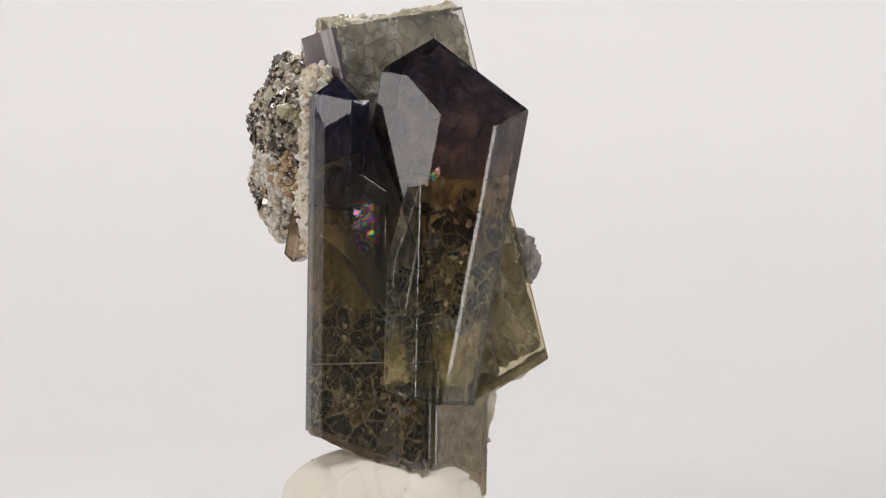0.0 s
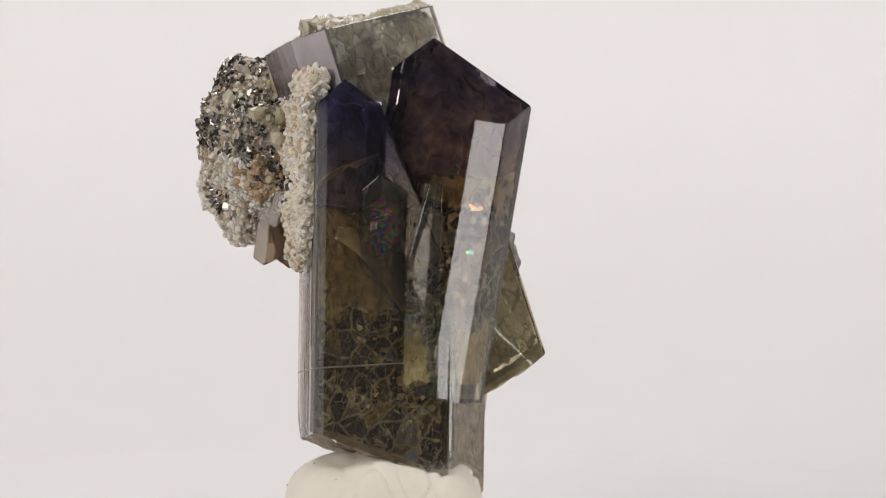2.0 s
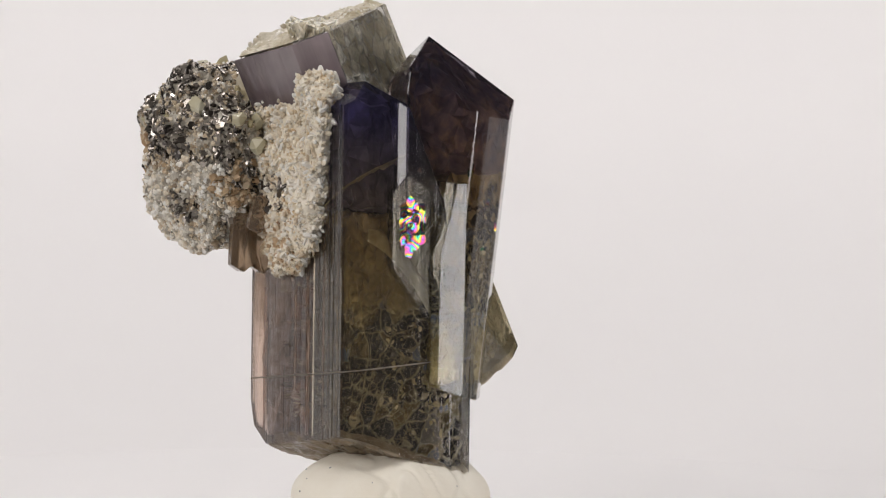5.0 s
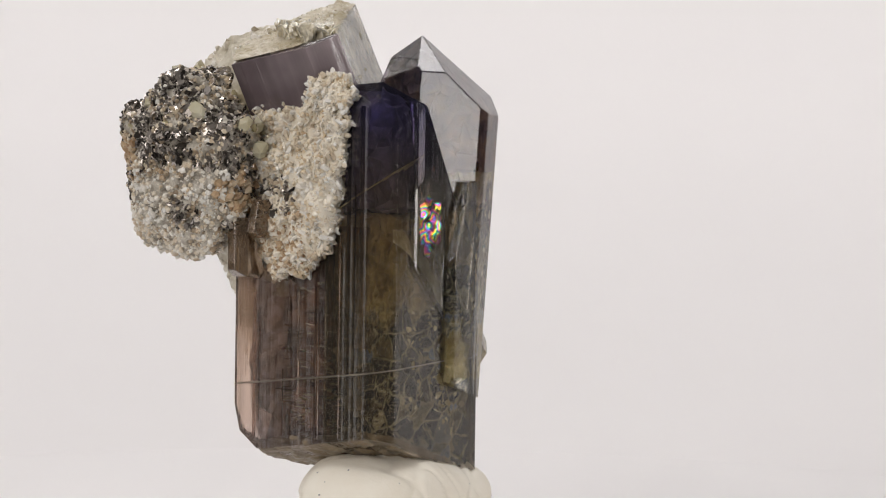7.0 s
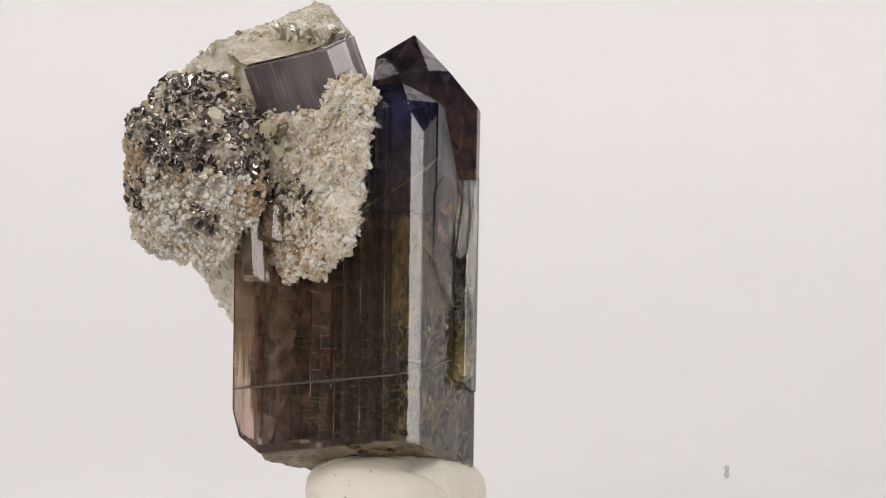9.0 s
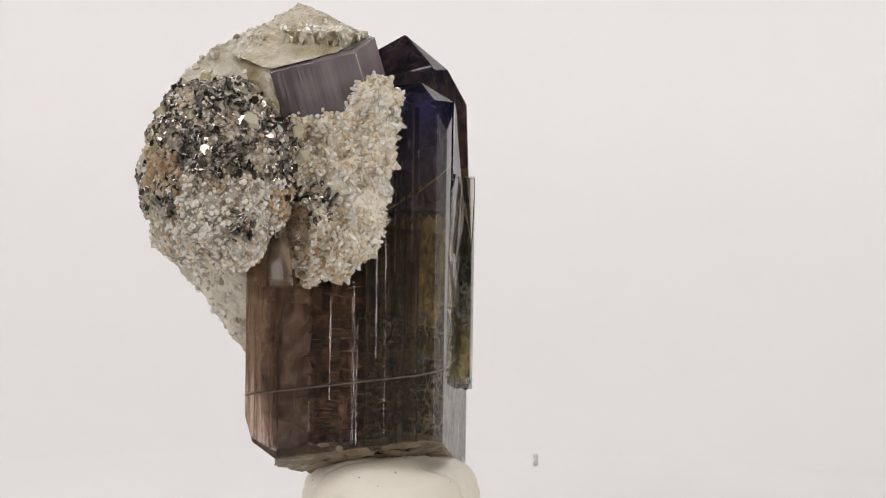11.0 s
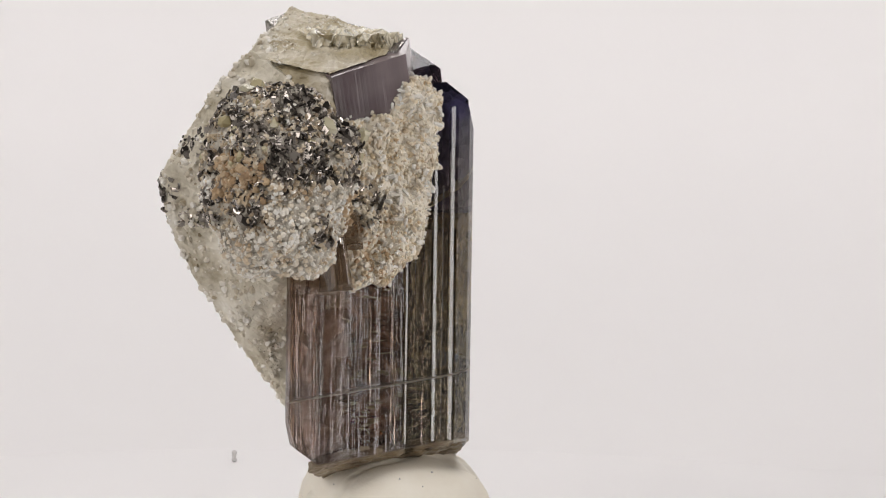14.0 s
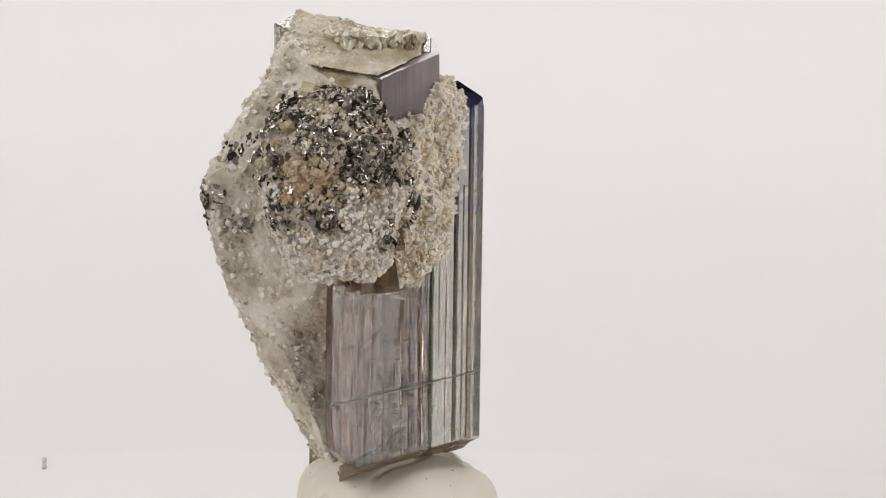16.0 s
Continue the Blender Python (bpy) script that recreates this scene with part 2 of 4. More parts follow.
def cell_core(name, band, haze, rim, darks):
    """Inside of a crystal: bubble-like breaks between two heights in mm, the glint of their edges painted as bright
    borders; hazy elsewhere.
    """
    m, nt, b = nodes_of(name)
    co = nt.nodes.new("ShaderNodeTexCoord")
    mm = nt.nodes.new("ShaderNodeVectorMath")
    mm.operation, mm.inputs[1].default_value = "MULTIPLY", (1000, 1000, 850)
    link(nt, co, "Object", mm, 0)
    sep = nt.nodes.new("ShaderNodeSeparateXYZ")
    link(nt, mm, 0, sep, 0)
    wn = noise_tex(nt, 1.3, 3, 0.6, (mm, 0))
    warp = nt.nodes.new("ShaderNodeVectorMath")
    warp.operation, warp.inputs[1].default_value = "MULTIPLY_ADD", (0.5, 0.5, 0.5)
    link(nt, wn, "Color", warp, 0)
    link(nt, mm, 0, warp, 2)
    masks, tones = [], []
    for sc, wide in ((0.6, 0.13), (1.35, 0.10)):
        edge = nt.nodes.new("ShaderNodeTexVoronoi")
        edge.feature, edge.inputs["Scale"].default_value = "DISTANCE_TO_EDGE", sc
        link(nt, warp, 0, edge, "Vector")
        cell = nt.nodes.new("ShaderNodeTexVoronoi")
        cell.inputs["Scale"].default_value = sc
        link(nt, warp, 0, cell, "Vector")
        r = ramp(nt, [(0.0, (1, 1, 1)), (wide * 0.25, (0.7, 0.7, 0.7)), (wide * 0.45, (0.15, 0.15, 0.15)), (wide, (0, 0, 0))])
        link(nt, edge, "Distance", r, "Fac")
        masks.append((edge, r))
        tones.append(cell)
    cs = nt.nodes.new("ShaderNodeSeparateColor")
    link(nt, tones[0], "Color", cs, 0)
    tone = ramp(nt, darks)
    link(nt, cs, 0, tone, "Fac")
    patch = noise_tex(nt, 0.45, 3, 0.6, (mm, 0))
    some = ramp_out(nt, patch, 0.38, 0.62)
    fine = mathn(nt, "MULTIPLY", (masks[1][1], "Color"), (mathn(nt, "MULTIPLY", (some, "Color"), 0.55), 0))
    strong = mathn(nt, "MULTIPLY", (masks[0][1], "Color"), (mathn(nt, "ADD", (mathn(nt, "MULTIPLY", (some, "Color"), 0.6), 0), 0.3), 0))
    # glint along the edges of the breaks, put into colour and metal
    rim_glints = mathn(nt, "MAXIMUM", (strong, 0), (fine, 0))
    cells = mixc(nt, (rim_glints, 0), (tone, "Color"), rim)
    cloud = noise_tex(nt, 0.4, 6, 0.65, (mm, 0))
    hz = ramp(nt, haze)
    link(nt, cloud, "Fac", hz, "Fac")
    lo, hi = band
    sway = mathn(nt, "ADD", (sep, "Z"), (mathn(nt, "MULTIPLY", (mathn(nt, "SUBTRACT", (patch, "Fac"), 0.5), 0), 9.0), 0))
    up = mathn(nt, "DIVIDE", (mathn(nt, "SUBTRACT", (sway, 0), lo), 0), 1.5, True)
    dn = mathn(nt, "DIVIDE", (mathn(nt, "SUBTRACT", hi, (sway, 0)), 0), 1.5, True)
    mask = mathn(nt, "MULTIPLY", (up, 0), (dn, 0), True)
    col = mixc(nt, (mask, 0), (hz, "Color"), (cells, 2))
    link(nt, col, 2, b, "Base Color")
    link(nt, mathn(nt, "SUBTRACT", 0.42, (mathn(nt, "MULTIPLY", (mask, 0), 0.36), 0)), 0, b, "Roughness")
    link(nt, mathn(nt, "MULTIPLY", (mask, 0), (mathn(nt, "MULTIPLY", (rim_glints, 0), 0.8), 0)), 0, b, "Metallic")
    b.inputs["IOR"].default_value = 1.5
    b.inputs["Specular IOR Level"].default_value = 0.5
    dome = ramp(nt, [(0.0, (0, 0, 0)), (0.15, (0.6, 0.6, 0.6)), (0.45, (1, 1, 1))])
    link(nt, masks[0][0], "Distance", dome, "Fac")
    small = mathn(nt, "MULTIPLY", (masks[1][0], "Distance"), 0.35)
    bp = nt.nodes.new("ShaderNodeBump")
    bp.inputs["Strength"].default_value, bp.inputs["Distance"].default_value = 0.8, 0.0005
    relief = mathn(nt, "MULTIPLY", (mathn(nt, "ADD", (dome, "Color"), (small, 0)), 0), (mask, 0))
    link(nt, mathn(nt, "ADD", (relief, 0), (mathn(nt, "MULTIPLY", (wn, "Fac"), 0.12), 0)), 0, bp, "Height")
    link(nt, bp, "Normal", b, "Normal")
    return m


DARKS = [(0.0, (0.010, 0.011, 0.018)), (0.55, (0.022, 0.021, 0.024)), (0.75, (0.07, 0.05, 0.022)), (0.92, (0.22, 0.17, 0.07)), (1.0, (0.16, 0.22, 0.34))]
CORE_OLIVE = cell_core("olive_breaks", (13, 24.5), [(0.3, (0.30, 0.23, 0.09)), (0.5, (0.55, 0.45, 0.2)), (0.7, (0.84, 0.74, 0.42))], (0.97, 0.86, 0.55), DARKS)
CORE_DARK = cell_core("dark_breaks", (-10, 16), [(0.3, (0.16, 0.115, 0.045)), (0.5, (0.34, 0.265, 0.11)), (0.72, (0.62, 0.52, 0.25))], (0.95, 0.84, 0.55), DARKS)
CORE_BACK = cell_core("glittering_breaks", (-90, 190), [(0.3, (0.3, 0.24, 0.11)), (0.7, (0.8, 0.72, 0.46))], (0.99, 0.97, 0.88), [(0.0, (0.36, 0.30, 0.18)), (0.5, (0.66, 0.59, 0.43)), (0.8, (0.85, 0.8, 0.66)), (1.0, (0.95, 0.94, 0.88))])
CORE_TIP = cell_core("dark_tip_breaks", (-90, -80), [(0.3, (0.10, 0.08, 0.11)), (0.5, (0.24, 0.17, 0.15)), (0.62, (0.42, 0.28, 0.18)), (0.75, (0.24, 0.28, 0.45))], (0.5, 0.5, 0.5), DARKS)
CORE_BLUE = cell_core("blue_tip_breaks", (-90, -80), [(0.3, (0.06, 0.055, 0.075)), (0.5, (0.13, 0.115, 0.15)), (0.75, (0.22, 0.2, 0.36))], (0.5, 0.5, 0.5), DARKS)
VEIL = simple("olive_veil", [(0.3, (0.5, 0.42, 0.17)), (0.7, (0.9, 0.8, 0.46))], 900, 0.3, 0.8, 0.0003, 0.1, 0.0, 1.6)
CORE_BROWN = core_mat("brown_breaks", [(0.0, (0.035, 0.022, 0.018)), (0.5, (0.22, 0.12, 0.075)), (0.8, (0.5, 0.29, 0.18)), (1.0, (0.75, 0.54, 0.4))], 0.3)
CORE_TAN = core_mat("tan_breaks", [(0.0, (0.33, 0.24, 0.2)), (0.5, (0.56, 0.44, 0.38)), (1.0, (0.82, 0.71, 0.68))], 0.1)
SMOKE = simple("smoky_break", [(0.3, (0.10, 0.07, 0.05)), (0.7, (0.38, 0.25, 0.15))], 500, 0.15, 0.3, 0.0001, 0.0, 0.7, 2.0)
CORE_PALE = core_mat("pale_breaks", [(0.0, (0.36, 0.29, 0.15)), (0.4, (0.66, 0.57, 0.36)), (0.75, (0.86, 0.79, 0.57)), (1.0, (0.95, 0.94, 0.86))], 0.15)
SHARD = simple("fracture_shard", [(0.3, (0.40, 0.33, 0.17)), (0.7, (0.78, 0.69, 0.44))], 500, 0.12, 0.3, 0.0001, 0.0, 0.6, 2.2)
MUTED = simple("smoky_grain", [(0.2, (0.2, 0.145, 0.09)), (0.5, (0.5, 0.4, 0.27)), (0.85, (0.78, 0.69, 0.54))], 300, 0.35, 0.25, 0.0001, 0.0, 0.6)
CHUNK = simple("honey_feldspar", [(0.3, (0.50, 0.42, 0.22)), (0.6, (0.74, 0.68, 0.47)), (0.8, (0.82, 0.80, 0.68))], 500, 0.25, 0.4, 0.0002, 0.3, 0.4)
KNOB = simple("grey_rock", [(0.3, (0.10, 0.09, 0.08)), (0.6, (0.36, 0.33, 0.30))], 700, 0.5, 0.6, 0.0004)


def iris_mat():
    """Interference colours of a thin crack: hue by its thickness."""
    m, nt, b = nodes_of("rainbow_film")
    b.inputs["Metallic"].default_value = 0.8
    b.inputs["Roughness"].default_value = 0.12
    co = nt.nodes.new("ShaderNodeTexCoord")
    n = noise_tex(nt, 300, 2, 0.5, (co, "Object"))
    f = mathn(nt, "FRACT", (mathn(nt, "MULTIPLY", (n, "Fac"), 13.0), 0))
    r = ramp(nt, [(0.0, (0.6, 0.08, 0.4)), (0.2, (0.10, 0.18, 0.65)), (0.4, (0.06, 0.55, 0.3)), (0.6, (0.55, 0.55, 0.06)), (0.8, (0.7, 0.28, 0.05)), (1.0, (0.6, 0.08, 0.4))])
    link(nt, f, 0, r, "Fac")
    link(nt, r, "Color", b, "Base Color")
    return m


IRIS = iris_mat()


# ---- mesh helpers ----
def part(name, bm, material, parent, label="", smooth=False):
    bmesh.ops.recalc_face_normals(bm, faces=bm.faces[:])
    bmesh.ops.scale(bm, vec=(MM, MM, MM), verts=bm.verts[:])
    me = bpy.data.meshes.new(name)
    bm.to_mesh(me)
    bm.free()
    me.materials.append(material)
    if smooth:
        me.shade_smooth()
    ob = new(name, me)
    ob.parent = parent
    return tagged(ob, label)


def clip(bm, at, normal):
    """Cuts away what lies on the side of the plane to which the normal points."""
    bmesh.ops.bisect_plane(bm, geom=bm.verts[:] + bm.edges[:] + bm.faces[:], dist=1e-5, plane_co=at, plane_no=normal, clear_outer=True)
    edges = [e for e in bm.edges if e.is_boundary]
    if edges:
        bmesh.ops.contextual_create(bm, geom=edges)


def face_plane(a, b, c, inside):
    a, b, c = Vector(a), Vector(b), Vector(c)
    n = (b - a).cross(c - a).normalized()
    if n.dot(Vector(inside) - a) > 0:
        n = -n
    return a, n


def worn(bm, offset):
    bmesh.ops.remove_doubles(bm, verts=bm.verts[:], dist=0.02)
    bmesh.ops.bevel(bm, geom=bm.edges[:], offset=offset, segments=1, affect="EDGES", profile=0.5, clamp_overlap=True)
    return bm


def prism(section, zref, lean, z0, z1):
    bm = bmesh.new()
    rings = []
    for z in (z0, z1):
        k = z - zref
        rings.append([bm.verts.new((x + lean[0] * k, y + lean[1] * k, z)) for x, y in section])
    n = len(section)
    bm.faces.new(rings[0][::-1])
    bm.faces.new(rings[1])
    for i in range(n):
        j = (i + 1) % n
        bm.faces.new((rings[0][i], rings[0][j], rings[1][j], rings[1][i]))
    return bm


def striated(a, b, seed):
    """Points of a section from a to b, stepped like a growth-lined prism face."""
    rng = random.Random(seed)
    a, b = Vector(a), Vector(b)
    way = (b - a).normalized()
    out = Vector((-abs(way.y), way.x if way.y < 0 else -way.x))
    pts, d, h, total = [tuple(a)], 0.0, 0.0, (b - a).length
    while True:
        wide = rng.random() < (0.5 if d < 0.35 * total else 0.3)
        d += rng.uniform(0.35, 0.8) if wide else rng.uniform(0.07, 0.3)
        if d > total - 0.2:
            break
        h = max(-0.12, min(0.06, h + rng.uniform(-0.035, 0.035) if wide else h + rng.choice((-1, 1)) * rng.uniform(0.005, 0.04)))
        pts.append(tuple(a + way * d + out * h))
    return pts + [tuple(b)]


def hull(points):
    bm = bmesh.new()
    vs = [bm.verts.new(p) for p in points]
    got = bmesh.ops.convex_hull(bm, input=vs)
    bmesh.ops.delete(bm, geom=list({v for v in got["geom_interior"] + got["geom_unused"] if isinstance(v, bmesh.types.BMVert)}), context="VERTS")
    return bm


def roughen(bm, cuts, size, amount, seed, freq=0.35):
    bmesh.ops.triangulate(bm, faces=bm.faces[:])
    for _ in range(cuts):
        long_edges = [e for e in bm.edges if e.calc_length() > size]
        if not long_edges:
            break
        bmesh.ops.subdivide_edges(bm, edges=long_edges, cuts=1)
        bmesh.ops.triangulate(bm, faces=bm.faces[:])
    bm.normal_update()
    off = Vector((seed * 7.3, seed * 3.1, seed * 5.7))
    for v in bm.verts:
        h = noise.fractal(v.co * freq + off, 0.9, 2.0, 5) * amount + noise.noise(v.co * 2.1 + off) * amount * 0.35
        v.co += v.normal * h
    bm.normal_update()
    return bm


def spread(bm, count, rng, keep):
    """Random places on a mesh, by area, where keep(place, normal) holds: (place, normal)."""
    tris = [f for f in bm.faces if len(f.verts) == 3]
    areas = np.array([f.calc_area() for f in tris])
    cum = np.cumsum(areas / areas.sum())
    out, tries = [], 0
    while len(out) < count and tries < count * 30:
        tries += 1
        f = tris[min(int(np.searchsorted(cum, rng.random())), len(tris) - 1)]
        a, b = rng.random(), rng.random()
        if a + b > 1:
            a, b = 1 - a, 1 - b
        p, q, r = (v.co for v in f.verts)
        place = p + (q - p) * a + (r - p) * b
        if keep(place, f.normal):
            out.append((place.copy(), f.normal.copy()))
    return out


def grain_shape(kind, rng):
    """One grain as vertices and faces, about 1 across."""
    bm = bmesh.new()
    if kind == "flake":
        bmesh.ops.create_cone(bm, cap_ends=True, segments=6, radius1=0.5, radius2=0.46, depth=0.16)
        for v in bm.verts:
            v.co.x *= 1 + rng.uniform(-0.2, 0.2)
            v.co.y *= 1 + rng.uniform(-0.2, 0.2)
    elif kind == "needle":
        bmesh.ops.create_cone(bm, cap_ends=True, segments=5, radius1=0.24, radius2=0.2, depth=0.8)
        bmesh.ops.poke(bm, faces=[f for f in bm.faces if len(f.verts) == 5], offset=0.2)
    else:
        bmesh.ops.create_icosphere(bm, subdivisions=1, radius=0.5)
        for v in bm.verts:
            v.co *= rng.uniform(0.7, 1.15)
        bmesh.ops.bisect_plane(bm, geom=bm.verts[:] + bm.edges[:] + bm.faces[:], plane_co=(0, 0, 0.3), plane_no=(0.2, 0.1, 1), clear_outer=True)
        edges = [e for e in bm.edges if e.is_boundary]
        if edges:
            bmesh.ops.contextual_create(bm, geom=edges)
    bm.verts.index_update()
    data = ([v.co.copy() for v in bm.verts], [[v.index for v in f.verts] for f in bm.faces])
    bm.free()
    return data


def grain_pose(place, normal, size, rng, wild):
    axis = (normal + Vector((rng.gauss(0, wild), rng.gauss(0, wild), rng.gauss(0, wild)))).normalized()
    q = axis.to_track_quat("Z", "Y").to_matrix().to_4x4()
    s = Matrix.Diagonal((size * rng.uniform(0.75, 1.3), size * rng.uniform(0.75, 1.3), size * rng.uniform(0.8, 1.3), 1))
    return Matrix.Translation(place + normal * size * 0.02) @ q @ Matrix.Rotation(rng.uniform(0, 6.28), 4, "Z") @ s


def grains(name, spots, kind, sizes, material, parent, seed, wild, singles=0, label=""):
    """Grains on the given spots: the first ones single pieces, the rest one mesh."""
    rng = random.Random(seed)
    shapes = [grain_shape(kind, rng) for _ in range(5)]
    meshes = []
    for vs, fs in shapes:
        me = bpy.data.meshes.new(name)
        me.from_pydata([tuple(v * MM) for v in vs], [], fs)
        me.materials.append(material)
        meshes.append(me)
    verts, faces = [], []
    for i, (p, n) in enumerate(spots):
        size = sizes[0] + (sizes[1] - sizes[0]) * rng.random() ** 2.2
        m = grain_pose(p, n, size, rng, wild)
        k = rng.randrange(5)
        if i < singles:
            ob = new(name, meshes[k])
            ob.parent = parent
            ob.matrix_basis = Matrix.Diagonal((MM, MM, MM, 1)) @ m @ Matrix.Diagonal((1 / MM, 1 / MM, 1 / MM, 1))
        else:
            base = len(verts)
            verts += [tuple((m @ v) * MM) for v in shapes[k][0]]
            faces += [[base + j for j in f] for f in shapes[k][1]]
    if verts:
        me = bpy.data.meshes.new(name + "_rest")
        me.from_pydata(verts, [], faces)
        me.materials.append(material)
        ob = new(name + "_rest", me)
        ob.parent = parent
        tagged(ob, label, kind="stuff")


def breaks(name, bm, size, jitter, material, parent, seed, squash=1.0):
    """Turns a closed shape into a crumpled surface of separate flat breaks."""
    rng = random.Random(seed)
    bmesh.ops.triangulate(bm, faces=bm.faces[:])
    for k in range(6):
        long_edges = [e for e in bm.edges if e.calc_length() > size * rng.uniform(0.75, 1.6)]
        if not long_edges:
            break
        bmesh.ops.subdivide_edges(bm, edges=long_edges, cuts=1)
        bmesh.ops.triangulate(bm, faces=bm.faces[:])
    bm.normal_update()
    for v in bm.verts:
        v.co += v.normal * rng.uniform(-jitter, jitter) + Vector((rng.uniform(-0.3, 0.3), rng.uniform(-0.3, 0.3), rng.uniform(-0.3, 0.3) * squash)) * size
    bmesh.ops.split_edges(bm, edges=[e for e in bm.edges if rng.random() < 0.5])
    return part(name, bm, material, parent, "shiny cracked inside of the crystal")


# ---- setting ----
TABLE_Z = -5.5
bm = bmesh.new()
bmesh.ops.create_cone(bm, cap_ends=True, segments=160, radius1=80, radius2=80, depth=0.5, matrix=Matrix.Translation((0, 0, TABLE_Z - 0.25)))
bmesh.ops.bevel(bm, geom=[e for e in bm.edges if abs(e.verts[0].co.z - e.verts[1].co.z) < 1e-6], offset=0.2, segments=4, affect="EDGES", profile=0.5)
table = new("turntable")
tagged(table, "smooth round white turntable plate under the specimen", "turntable")
part("plate", bm, WHITE, table, smooth=True)


def sweep():
    """Paper sweep with a thickness, flat at the front and curving up behind."""
    z0 = TABLE_Z - 0.55
    prof = [(-20, z0), (-15, z0), (200, z0), (430, z0), (450, z0)]
    for i in range(1, 33):
        a = radians(90 * i / 32)
        prof.append((450 + 300 * math.sin(a), z0 + 300 * (1 - math.cos(a))))
    prof.append((750, 900))
    back = [(y + 2, z - 2) for y, z in prof[::-1]]
    loop = prof + back
    bm = bmesh.new()
    cols = [[bm.verts.new((x, y, z)) for y, z in loop] for x in (-480, 480)]
    n = len(loop)
    for i in range(n):
        j = (i + 1) % n
        bm.faces.new((cols[0][i], cols[0][j], cols[1][j], cols[1][i]))
    return bm


ob = part("backdrop", sweep(), PAPER, None, smooth=True)
tagged(ob, "seamless white paper sweep behind the turntable", "backdrop", kind="structure")

STONE = simple("studio_grey", [(0.3, (0.10, 0.10, 0.10)), (0.7, (0.13, 0.13, 0.13))], 2, 0.9, 0.1)
WOOD = simple("desk_wood", [(0.3, (0.16, 0.11, 0.07)), (0.7, (0.22, 0.15, 0.10))], 4, 0.5, 0.1)


def slab(name, x0, x1, y0, y1, z0, z1, material, label, category):
    bm = bmesh.new()
    bmesh.ops.create_cube(bm, size=1, matrix=Matrix.Translation(((x0 + x1) / 2, (y0 + y1) / 2, (z0 + z1) / 2)) @ Matrix.Diagonal((x1 - x0, y1 - y0, z1 - z0, 1)))
    return tagged(part(name, bm, material, None), label, category, kind="structure")


slab("desk", -500, 500, -20, 800, TABLE_Z - 40, TABLE_Z - 3.0, WOOD, "plain wooden desk top under the paper sweep", "desk")
slab("floor", -2000, 2000, -2400, 2400, -800, -760, STONE, "plain grey studio floor", "floor")
slab("ceiling", -2000, 2000, -2400, 2400, 1700, 1740, STONE, "plain grey studio ceiling", "ceiling")
slab("wall_north", -2000, 2000, 2400, 2440, -760, 1700, STONE, "plain grey studio wall", "wall")
slab("wall_south", -2000, 2000, -2440, -2400, -760, 1700, STONE, "plain grey studio wall", "wall")
slab("wall_east", 2000, 2040, -2400, 2400, -760, 1700, STONE, "plain grey studio wall", "wall")
slab("wall_west", -2040, -2000, -2400, 2400, -760, 1700, STONE, "plain grey studio wall", "wall")

# ---- putty foot ----
bm = bmesh.new()
bmesh.ops.create_icosphere(bm, subdivisions=6, radius=1)
for v in bm.verts:
    c = v.co.copy()
    z = c.z
    c.x = math.copysign(abs(c.x) ** 0.85, c.x) * 8.2
    c.y = math.copysign(abs(c.y) ** 0.85, c.y) * 8.0
    c.z = -0.8 + math.copysign(abs(z) ** 0.7, z) * 5.5
    n = Vector((noise.noise(c * 0.2), noise.noise(c * 0.2 + Vector((9, 0, 0))), 0.6 * noise.noise(c * 0.22 + Vector((0, 5, 0)))))
    fold = abs(noise.noise(Vector((c.x * 0.35, c.y * 0.12, c.z * 0.2)) + Vector((3, 1, 4))))
    c += n * 0.8 - v.co * max(0, 0.10 - fold) * 3.2
    side = Vector((c.x, c.y, 0)).normalized()
    c += side * (2.6 * max(0.0, -side.x) ** 4 + 0.9 * max(0.0, side.dot(Vector((0.73, 0.68, 0)))) ** 2) * max(0.0, 1 - max(0.0, z) ** 2)
    c.z = max(c.z, TABLE_Z)
    v.co = c
rng = random.Random(5)
bmesh.ops.triangulate(bm, faces=bm.faces[:])
bm.normal_update()
putty_spots = spread(bm, 26, rng, lambda p, n: n.z > -0.1)
putty = new("putty_foot")
tagged(putty, "lump of off-white putty holding the mineral specimen upright", "putty")
lump = part("putty_lump", bm, PUTTY, putty, smooth=True)
grains("lint", putty_spots, "grain", (0.12, 0.24), DUST, lump, 7, 0.6, 26)

speck = new("dust_speck")
tagged(speck, "tiny pale grey speck of dust with its built-in reflection on the white turntable", "dust")
PALE_DUST = simple("pale_dust", [(0.3, (0.58, 0.56, 0.55)), (0.7, (0.7, 0.68, 0.67))], 900, 0.8, 0.0)
# stacked pieces: the lowest one stands in for the speck's reflection in the plate
for r, h, mat in ((0.30, 0.28, PALE_DUST), (0.24, 0.62, PALE_DUST), (0.28, 0.95, PALE_DUST)):
    bm = bmesh.new()
    bmesh.ops.create_icosphere(bm, subdivisions=2, radius=r, matrix=Matrix.Translation((66.3, -18.5, TABLE_Z + h)))
    for v in bm.verts:
        v.co.x += 0.12 * noise.noise(v.co * 3)
    part("crumb_and_reflection", bm, mat, speck)

# ---- specimen ----
specimen = new("mineral_specimen")
tagged(specimen, "dark violet-brown zoned crystals on pale mica-flecked rock, standing on putty", "mineral")

